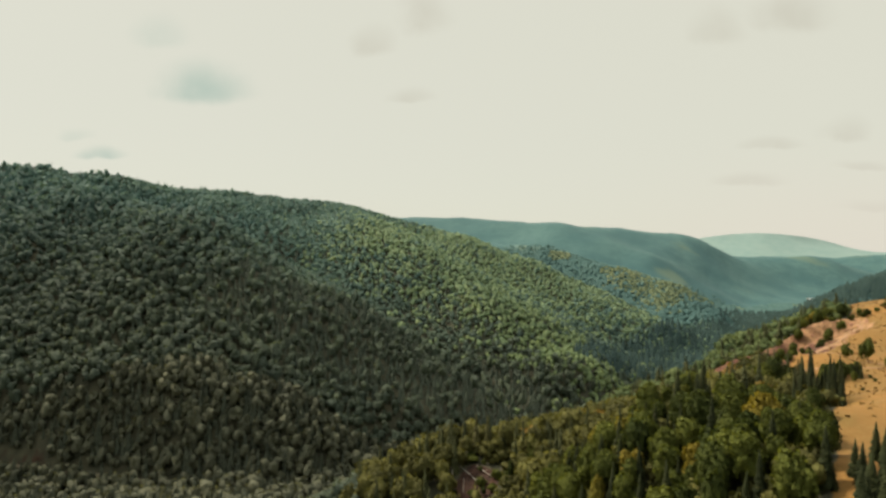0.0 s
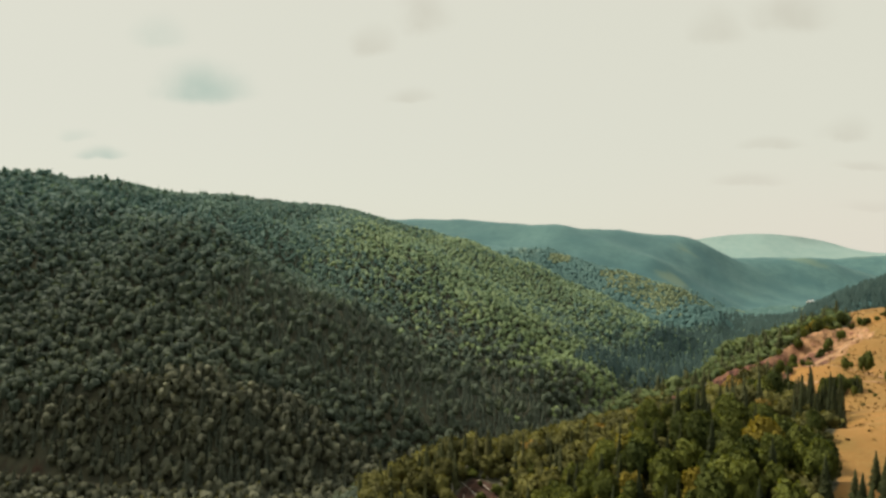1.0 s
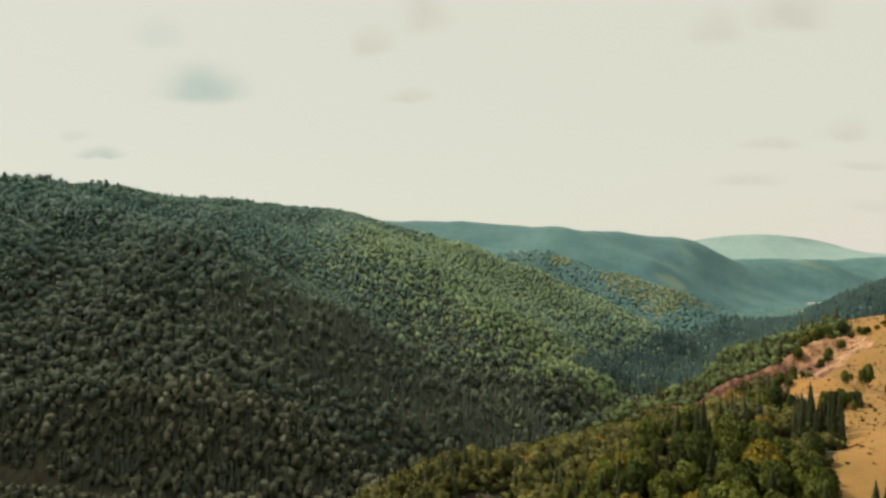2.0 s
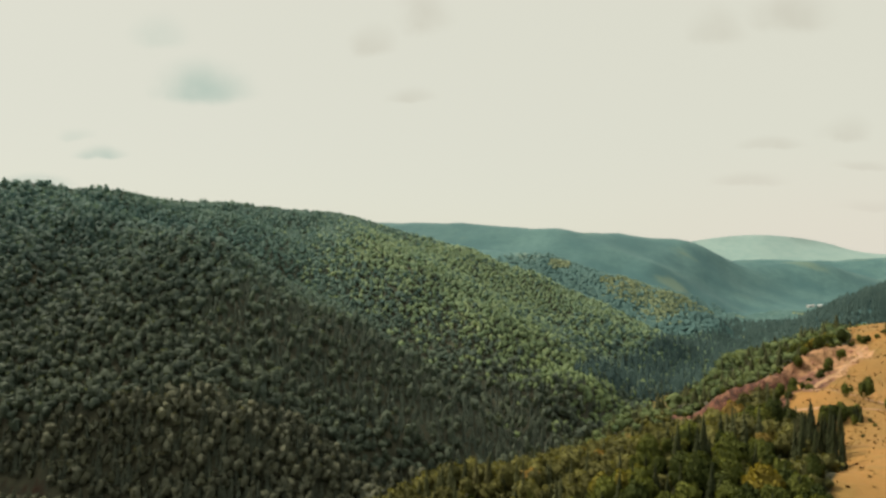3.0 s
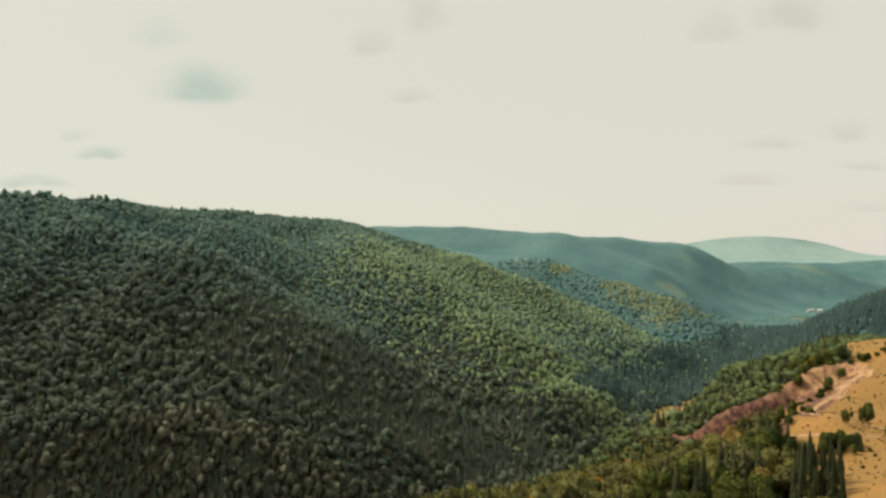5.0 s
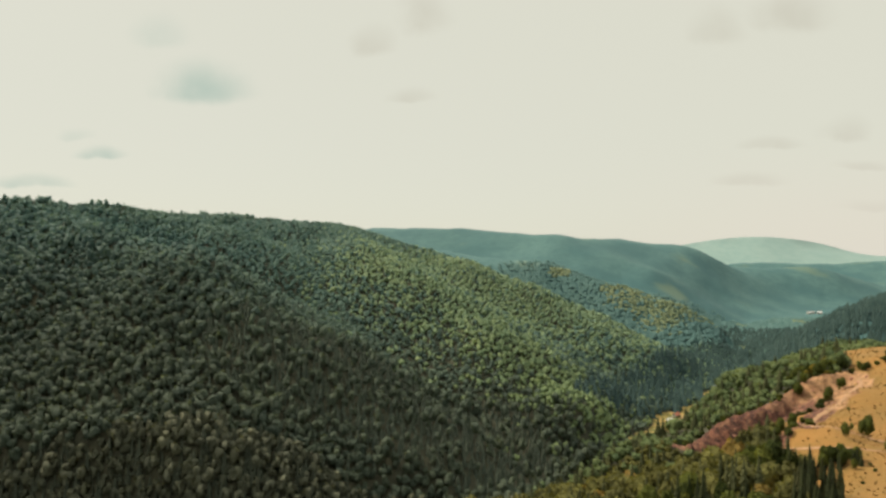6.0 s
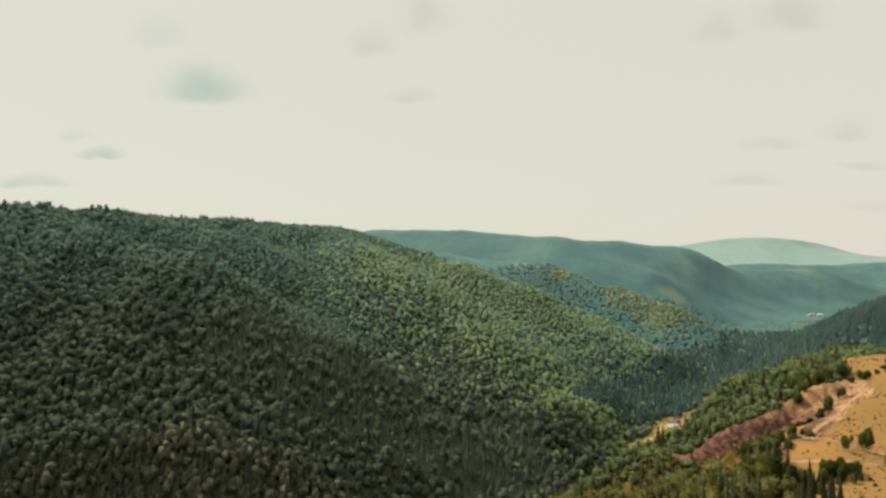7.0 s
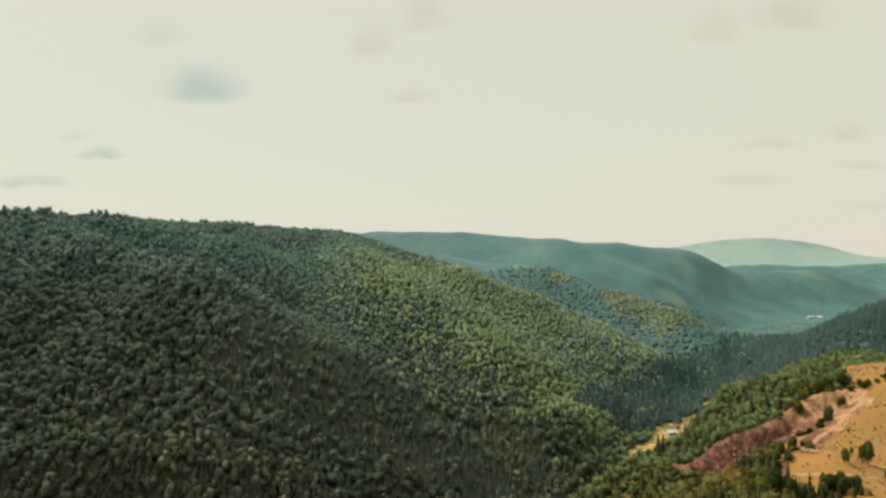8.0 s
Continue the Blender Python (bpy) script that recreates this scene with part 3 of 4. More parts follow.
ROADS = {
    "valley_road": ([(-420, 292), (-300, 287), (-217, 284), (-189, 281), (-140, 276), (-81, 273), (-65, 274), (-40, 284), (10, 310)], 1.5),
    "quarry_track": ([(330, 178), (240, 200), (190, 217), (172, 224), (161, 230), (153, 234), (151, 241), (157, 253), (170, 264), (187, 276), (203, 289), (220, 304), (228, 316)], 2.3),
    "field_track": ([(260, 186), (190, 200), (153, 211), (141, 219), (131, 227)], 1.1),
    "farm_road": ([(60, 338), (92, 362), (128, 402), (142, 420), (165, 440), (190, 478), (215, 510), (290, 604), (420, 784)], 3.2),
}


def open_ground(x, y):
    """True where no tree grows."""
    bare = (dry_field(x, y) > 0.3) | (bare_earth(x, y) > 0.3) | (meadow(x, y) > 0.35)
    for line, wide in ROADS.values():
        bare |= off_line(x, y, line) < wide * 0.5 + (1.6 if wide > 2 else 0.7)
    front, side = quarry_front(x, y)
    bare |= (front > -1) & (front < 16 + 6 * smooth(40, 70, side)) & (side > -6) & (side < 140) & (y > 256)
    return bare | (np.hypot(x, y) < 26)


# ---- woods ----
rng = np.random.default_rng(7)
ROUND = [domed_crown(rng, 13, 2, 16, 0.080, ruffle=0.75, rough=0.22) for _ in range(12)]
SMALL = [domed_crown(rng, 11, 2, 22, 0.085, ruffle=0.6, rough=0.14) for _ in range(8)]
SPIRE = [conifer_crown(rng, 6, 6, 0.27) for _ in range(6)]
SLIM = [domed_crown(rng, 9, 2, 11, 0.066, 0.56, ruffle=0.85, rough=0.24) for _ in range(6)]
FINE = [domed_crown(rng, 8, 2, 5, 0.094, ruffle=0.4, rough=0.12) for _ in range(12)]
FAR_ROUND = [domed_crown(rng, 6, 2, 0, 0.09, 1.1) for _ in range(6)]
FAR_SPIRE = [conifer_crown(rng, 4, 4, 0.30) for _ in range(4)]


def seen_wedge(x, y, spread=0.83):
    return (y > 60) & (np.abs(x) < spread * y + 25)


def upland(x, y):
    """The upper spurs, where the trees are smaller and stand closer."""
    return (y > 430 + 18 * fractal(x, y, 50, 2, 15)) & (x > -255) & (x < np.interp(y, [420, 490, 610, 790], [140, 195, 290, 420]))


def foot(x, y):
    """The strip of saplings and scrub along the foot of the slope."""
    return y < 306 + 0.08 * (x + 100) + 14 * fractal(x, y, 40, 2, 19)


def back_slope(x, y):
    """Slopes behind the crests that fall away from the camera's place, out of its view."""
    r = np.hypot(x, y)
    return (ground_z(x * (1 + 14 / r), y * (1 + 14 / r)) - ground_z(x, y)) / 14 < -0.10


def plantation(x, y):
    """The close stand of conifers on the nose of the near spur."""
    return smooth(60, 34, off_line(x, y, [(-112, 378), (-62, 366), (0, 372), (26, 392)]) + 16 * fractal(x, y, 60, 3, 77)) * smooth(322, 336, y)


def valley_woods():
    """The wooded slopes of the valley, out to the second spur."""
    x, y = scattered(rng, -640, 700, 60, 900, 3.7)
    below = (x > np.interp(y, [310, 420, 490, 610, 790], [30, 140, 195, 290, 420]) + 4) & (y > 225) & (y < 640)
    at_foot = (x < 60) & (x > -330) & (y > 246) & foot(x, y)
    coarse = ~upland(x, y) & ~(below & (y < 450)) & ~at_foot
    ux, uy = scattered(rng, -260, 430, 430, 900, 3.4)
    fine = upland(ux, uy)
    sx, sy = scattered(rng, 20, 330, 225, 450, 4.6)
    low = (sx > np.interp(sy, [310, 420, 490], [30, 140, 195]) + 4)
    fx, fy = scattered(rng, -330, 60, 246, 345, 2.5)
    foot_too = foot(fx, fy)
    px, py = scattered(rng, -170, 100, 325, 450, 3.2)
    close, coarse = plantation(px, py) > 0.5, coarse & (plantation(x, y) <= 0.5)
    x, y = np.concatenate([x[coarse], ux[fine], px[close], sx[low], fx[foot_too]]), np.concatenate([y[coarse], uy[fine], py[close], sy[low], fy[foot_too]])
    planted = np.arange(x.size)
    little = planted >= coarse.sum() + fine.sum() + close.sum()
    planted = (planted >= coarse.sum() + fine.sum()) & ~little
    near_grove = (x > -30) & (y < 262 - 0.35 * np.abs(x - 60)) & (y > 60)
    front, side = quarry_front(x, y)
    fields = (x > 0.53 * y) & ~((x < 150) & (y > 240)) & (y > 226) & (y < 438) & (x > 118) & ~((front < -2) & (x < 0.70 * y)) & ~(y > 322 + 0.9 * np.maximum(0.70 * y - x, 0) + 1e3 * (x > 0.70 * y))
    keep = seen_wedge(x, y) & ~open_ground(x, y) & ~near_grove & ~fields & ~((x < -120) & (y > 750 + 0.81 * (x + 334))) & ((y < 790) | (x < 160))
    keep &= ~back_slope(x, y) | (rng.uniform(0, 1, x.size) < 0.35) | (y < 330)
    x, y, little, planted = x[keep], y[keep], little[keep], planted[keep]
    d = fractal(x, y, 60, 3, 77)
    ravine = np.exp(-(off_line(x, y, [(-160, 520), (-100, 470), (-20, 420), (60, 370)]) / 70) ** 2)
    pick = rng.uniform(0, 1, x.size)
    high = upland(x, y)
    below = (x > np.interp(y, [310, 420, 490, 610, 790], [30, 140, 195, 290, 420]) + 4) & (y > 225) & (y < 640)
    hill = (x > 0.48 * y) & (y > 590) & (pick < 0.5 + 6 * (x / y - 0.5))
    thin = hill & (rng.uniform(0, 1, x.size) < 0.4)
    hill |= (y > 470) & (y < 790) & (off_line(x, y, AXIS) < 60) & (rng.uniform(0, 1, x.size) < 0.4) & ~((x > 120) & (y < 480))
    hill &= ~thin
    spire = ~hill & ~thin & (pick < 0.04 + 0.10 * ravine + 0.05 * d + 0.30 * little + 0.70 * planted)
    crest = np.exp(-(off_line(x, y, [(-430, 528), (-371, 531), (-345, 590), (-334, 705), (-240, 770)]) / 30) ** 2)
    spire |= ~hill & ~thin & (rng.uniform(0, 1, x.size) < 0.5 * crest)
    needles, spire = spire & below, spire & ~below
    rest = ~spire & ~needles & ~hill & ~thin
    slope = rest & below
    small = rest & little & ~below
    slim = rest & ~below & ~little & ~high & (rng.uniform(0, 1, x.size) < 0.10 + 0.5 * ravine)
    # stretches whose trees get the leaf colour with sunlight in it
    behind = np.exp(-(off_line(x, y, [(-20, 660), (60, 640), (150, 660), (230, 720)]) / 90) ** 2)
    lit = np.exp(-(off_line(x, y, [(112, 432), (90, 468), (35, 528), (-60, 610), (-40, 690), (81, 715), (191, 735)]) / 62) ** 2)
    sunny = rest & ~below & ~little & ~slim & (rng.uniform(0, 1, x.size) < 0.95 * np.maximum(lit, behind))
    full = rest & ~below & ~little & ~slim & ~sunny
    size = rng.uniform(0.62, 1.35, x.size) * (1 + 0.15 * d)
    size[back_slope(x, y) & (y >= 330)] *= 1.25
    front, side = quarry_front(x, y)
    size[below & (front > -26)] *= 0.9
    size[below] *= np.interp(y[below], [260, 420, 600], [0.95, 1.0, 1.3])
    tint = np.clip(rng.normal(0.48, 0.17, x.size), 0, 0.94)
    tint = np.clip(tint - 0.28 * smooth(-130, -290, x) * (y < 560), 0, 1)   # leaf tint darkened on the outer flank, in place of its shade
    for on, shapes, name, tall, wide, mat, lay, label in (
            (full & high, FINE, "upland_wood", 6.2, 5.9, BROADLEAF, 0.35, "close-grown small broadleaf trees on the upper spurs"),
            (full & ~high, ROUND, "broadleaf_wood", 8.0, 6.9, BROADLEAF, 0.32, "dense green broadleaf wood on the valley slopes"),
            (sunny, FINE, "sunlit_broadleaf_wood", 6.2, 5.9, SUNLIT_LEAVES, 0.35, "broadleaf wood on the slopes, coloured lighter for the sun"),
            (slope, SMALL, "slope_wood", 6.2, 8.3, SLOPE_LEAVES, 0.1, "mid-green broadleaf wood on the slope below the fields"),
            (needles, SPIRE, "slope_conifers", 8.5, 9.5, THICKET_NEEDLES, 0.0, "dark conifers among the wood below the fields"),
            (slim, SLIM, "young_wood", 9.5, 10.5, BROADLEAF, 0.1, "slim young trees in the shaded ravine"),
            (small, SLIM, "scrub", 8.6, 11.4, DULL_LEAVES, 0.0, "olive scrub and saplings at the foot of the slope"),
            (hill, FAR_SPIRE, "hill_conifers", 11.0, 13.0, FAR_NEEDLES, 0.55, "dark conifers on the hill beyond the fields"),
            (spire & little, SPIRE, "foot_conifers", 8.8, 7.6, DULL_NEEDLES, 0.0, "young olive-green conifers among the scrub at the foot of the slope"),
            (spire & ~little, SPIRE, "conifer_wood", 6.4, 7.6, NEEDLES, 0.0, "dark conifers planted among the valley wood")):
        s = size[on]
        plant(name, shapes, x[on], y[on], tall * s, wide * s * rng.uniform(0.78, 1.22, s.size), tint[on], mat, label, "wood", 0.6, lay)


def distant_woods():
    x, y = scattered(rng, -420, 1000, 790, 1130, 5.0)
    hidden = ((y > 900) & (x < -0.17 * y)) | ((y < 900) & (x < 160))
    keep = seen_wedge(x, y, 0.80) & ~open_ground(x, y) & ~hidden & (rng.uniform(0, 1, x.size) < smooth(1120, 1040, y)) & ~(back_slope(x, y) & (rng.uniform(0, 1, x.size) < 0.6))
    x, y = x[keep], y[keep]
    gx, gy = scattered(rng, 420, 900, 950, 1200, 7.0)
    low = off_line(gx, gy, AXIS) < 60 + 20 * fractal(gx, gy, 90, 2, 83)
    on_floor = np.arange(x.size + low.sum()) >= x.size
    x, y = np.concatenate([x, gx[low]]), np.concatenate([y, gy[low]])
    dark = ~on_floor & (x > 0.48 * y) & (y < 1010) & (rng.uniform(0, 1, x.size) < 0.5 + 6 * (x / y - 0.5))
    sunny = ~dark & (rng.uniform(0, 1, x.size) < 0.9 * smooth(78, 30, off_line(x, y, [(330, 935), (352, 885)]) + 30 * fractal(x, y, 40, 2, 5)))
    glade = ~dark & ~sunny & (fractal(x, y, 70, 2, 44) > 0.42)
    size = rng.uniform(0.8, 1.25, x.size)
    tint = np.clip(rng.normal(0.45, 0.14, x.size), 0, 1)
    for on, shapes, name, tall, wide, mat, lay, label in (
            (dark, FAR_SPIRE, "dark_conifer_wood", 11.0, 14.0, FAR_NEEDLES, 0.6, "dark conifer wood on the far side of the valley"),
            (sunny, FINE, "sunlit_spur_wood", 7.0, 8.6, SUN_TINTED_LEAVES, 0.6, "wood on a spur, its yellow-green colour lightened for the sun"),
            (glade, FAR_ROUND, "light_distant_wood", 6.0, 9.0, SUN_TINTED_LEAVES, 0.6, "paler wood in the glades of the far ridge"),
            (~dark & ~sunny & ~glade, FAR_ROUND, "distant_wood", 7.0, 8.6, HAZED_LEAVES, 0.8, "broadleaf wood on the far ridges, tinted blue-green for haze")):
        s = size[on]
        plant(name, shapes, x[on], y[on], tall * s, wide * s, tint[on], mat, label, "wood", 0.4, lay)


valley_woods()
distant_woods()


# ---- the near grove: trees one by one ----
def trunk_mesh(rng, tall, thick, limbs, lean=0.02):
    """A tapered trunk with limbs, one mesh."""
    bm = bmesh.new()

    def limb(a, b, ra, rb):
        way = Vector(b) - Vector(a)
        m = Matrix.Translation((Vector(a) + Vector(b)) / 2) @ way.to_track_quat("Z", "Y").to_matrix().to_4x4()
        bmesh.ops.create_cone(bm, segments=6, radius1=ra, radius2=rb, depth=way.length, matrix=m, cap_ends=False)
    knee = (rng.normal() * lean * tall, rng.normal() * lean * tall, tall * 0.45)
    limb((0, 0, -0.6), knee, thick, thick * 0.7)
    limb(knee, (knee[0], knee[1], tall), thick * 0.7, thick * 0.15)
    for k in range(limbs):
        a, h = k * 2.4 + rng.uniform(0, 1), tall * rng.uniform(0.4, 0.75)
        r = tall * rng.uniform(0.15, 0.28)
        limb((knee[0], knee[1], h), (knee[0] + r * math.cos(a), knee[1] + r * math.sin(a), h + r * 0.8), thick * 0.35, thick * 0.08)
    me = bpy.data.meshes.new("trunk")
    bm.to_mesh(me)
    bm.free()
    return me


def tree_kind(name, crown, tall, wide, leaves, label, category, thick, limbs):
    """One tree, trunk and crown, at the origin, as a pattern to copy."""
    tree = tagged(new(name), label, category, group="trees of the grove")
    v, q, n = crown
    trunk = new("trunk", trunk_mesh(rng, tall * 0.8, thick, limbs))
    trunk.data.materials.append(BARK)
    top = new("crown", quad_mesh("crown", v * np.array([wide, wide, tall]), q, leaves, normals=n))
    trunk.parent = top.parent = tree
    return tree


def grove():
    kinds = []
    for k in range(5):
        kinds.append((tree_kind("broadleaf_tree", domed_crown(rng, 40, 5, 560, 0.046), 13.0, 9.2, NEAR_LEAVES,
                                "round-crowned green broadleaf tree in the sunlit grove", "tree", 0.22, 6), "round"))
    for k in range(4):
        kinds.append((tree_kind("spruce_tree", conifer_crown(rng, 30, 11, 0.165, 0.04), 15.0, 15.0, NEAR_NEEDLES,
                                "tall dark green spruce with drooping boughs", "tree", 0.2, 0), "spire"))
    for k in range(3):
        kinds.append((tree_kind("young_tree", domed_crown(rng, 22, 4, 300, 0.050, 0.75), 11.5, 8.6, NEAR_LEAVES,
                                "slender young broadleaf tree with light green leaves", "tree", 0.12, 4), "slim"))
    x, y = scattered(rng, -30, 240, 62, 262, 5.0)
    keep = (y < 262 - 0.35 * np.abs(x - 60)) & (x < 0.86 * y) & (x > -0.2 * y) & ~open_ground(x, y) & ~((x > 2) & (x < 24) & (y > 164) & (y < 198))
    x, y = x[keep], y[keep]
    order = np.argsort(np.hypot(x - 60, y - 120))
    x, y = x[order], y[order]
    z = ground_z(x, y)
    used = set()
    for k in range(min(300, x.size)):
        roll = rng.uniform()
        want = "spire" if roll < 0.50 else "slim" if roll > 0.74 else "round"
        options = [i for i, (_, form) in enumerate(kinds) if form == want]
        pick = options[int(rng.integers(len(options)))]
        s = rng.uniform(0.62, 1.02) * (1.05 if want != "spire" else rng.uniform(0.75, 1.0))
        room = np.interp(x[k], [62, 77, 84, 92, 104], [88, 83, 79, 76, 74]) - z[k]
        s = min(s, max(room / {"round": 13.0, "spire": 15.0, "slim": 11.5}[want], 0.3))
        m = pose(x[k], y[k], z[k] - 0.15, rng.normal() * 1.5, rng.normal() * 1.5, rng.uniform(0, 360))
        if pick in used:
            made = copy_thing(kinds[pick][0], m)
        else:
            made = kinds[pick][0]
            made.matrix_basis = m
            used.add(pick)
        made.scale = (s * rng.uniform(0.9, 1.1), s * rng.uniform(0.9, 1.1), s)
    # shrubs that close the floor of the grove
    ux, uy = scattered(rng, -10, 152, 60, 300, 2.9)
    low = ((uy < 215) | (ux > 84)) & (ux < 0.86 * uy) & (ux > 0.05 * uy) & ~open_ground(ux, uy)
    ux, uy = ux[low], uy[low]
    plant("undergrowth", [domed_crown(rng, 7, 2, 8, 0.11) for _ in range(4)], ux, uy, rng.uniform(3.0, 6.5, ux.size), rng.uniform(4, 6.5, ux.size),
          rng.uniform(0, 0.8, ux.size), THICKET_LEAVES, "low green shrubs under the trees of the grove", "undergrowth", 0.8)
    # the grove's far side, beyond the trees that can be told apart
    x, y = x[300:], y[300:]
    spire = rng.uniform(0, 1, x.size) < 0.4
    tint = np.clip(rng.normal(0.5, 0.25, x.size), 0, 1)
    size = rng.uniform(0.7, 1.15, x.size)
    dense_round = [domed_crown(rng, 20, 3, 130, 0.060) for _ in range(5)]
    dense_spire = [conifer_crown(rng, 13, 7, 0.18, 0.06) for _ in range(4)]
    for on, shapes, name, tall, wide, mat, label in (
            (~spire, dense_round, "broadleaf_thicket", 11.0, 10.5, THICKET_LEAVES, "green broadleaf thicket on the back of the grove"),
            (spire, dense_spire, "spruce_thicket", 13.0, 12.5, THICKET_NEEDLES, "dark spruce thicket on the back of the grove")):
        plant(name, shapes, x[on], y[on], tall * size[on], wide * size[on], tint[on], mat, label, "wood")
    return kinds


KINDS = grove()


# ---- roads ----
def build_road(name, line, wide, material, label):
    """A strip laid on the land, with worn wheel ruts."""
    verts, quads = [], []
    pts = []
    for (xa, ya), (xb, yb) in zip(line, line[1:]):
        steps = max(2, int(math.hypot(xb - xa, yb - ya) / 3))
        pts += [(xa + (xb - xa) * k / steps, ya + (yb - ya) * k / steps) for k in range(steps)]
    pts = np.array(pts + [line[-1]])
    for _ in range(3):
        pts[1:-1] = (pts[:-2] + 2 * pts[1:-1] + pts[2:]) / 4
    way = np.gradient(pts, axis=0)
    way /= np.linalg.norm(way, axis=1, keepdims=True)
    across = np.stack([way[:, 1], -way[:, 0]], 1)
    rows = []
    for u, lift in ((-0.62, -0.3), (-0.5, 0.16), (-0.3, 0.08), (0, 0.2), (0.3, 0.08), (0.5, 0.16), (0.62, -0.3)):
        edge = 1 + 0.16 * fractal(pts[:, 0] * 1.0 + u * 50, pts[:, 1], 6, 2, 61)
        p = pts + across * (u * wide * edge)[:, None]
        rows.append(np.stack([p[:, 0], p[:, 1], ground_z(p[:, 0], p[:, 1]) + lift], 1))
    verts = np.concatenate(rows)
    idx = np.arange(len(verts)).reshape(len(rows), -1)
    quads = np.stack([idx[:-1, :-1], idx[:-1, 1:], idx[1:, 1:], idx[1:, :-1]], -1).reshape(-1, 4)[:, ::-1]
    me = quad_mesh(name, verts, quads, material, smooth_faces=True)
    tagged(new(name, me), label, "road", kind="structure")


for road_name, (line, wide) in ROADS.items():
    build_road(road_name, line, wide, GRAVEL if road_name == "valley_road" else DIRT,
               {"valley_road": "narrow gravel road at the foot of the wooded slope", "quarry_track": "pale rutted dirt track up to the quarry",
                "field_track": "faint dirt track along the field's edge", "farm_road": "dusty road along the valley floor"}[road_name])


# ---- hedges and single trees by the fields ----
def bush_kind(name, label, tall, wide, slim=1.0):
    bush = tagged(new(name), label, "bush", group="bushes in the fields")
    v, q, n = domed_crown(rng, 12, 3, 170, 0.055, slim)
    leaves = new("foliage", quad_mesh("foliage", v * np.array([wide, wide, tall]) - np.array([0, 0, 0.12 * tall]), q, NEAR_LEAVES, normals=n))
    stems = new("stem", trunk_mesh(rng, tall * 0.6, 0.05, 5))
    stems.data.materials.append(BARK)
    leaves.parent = stems.parent = bush
    return bush


def copies_at(pattern, places, group, low=0.8, high=1.2, label=""):
    """The pattern itself at the first place, copies at the others."""
    for k, (x, y) in enumerate(places):
        m = pose(x, y, float(ground_z(x, y)) - 0.1, 0, 0, rng.uniform(0, 360))
        ob = pattern if k == 0 else copy_thing(pattern, m)
        ob.matrix_basis = m
        s = rng.uniform(low, high)
        ob.scale = (s, s, s * rng.uniform(0.9, 1.1))
        tagged(ob, label, group=group)


def kind_copy(form, x, y, s, label="", slim=1.0):
    options = [ob for ob, shape in KINDS if shape == form]
    source = options[int(rng.integers(len(options)))]
    ob = copy_thing(source, pose(x, y, float(ground_z(x, y)) - 0.15, 0, 0, rng.uniform(0, 360)))
    ob.scale = (s * slim, s * slim, s * rng.uniform(0.95, 1.1))
    return tagged(ob, label, group="trees by the fields")


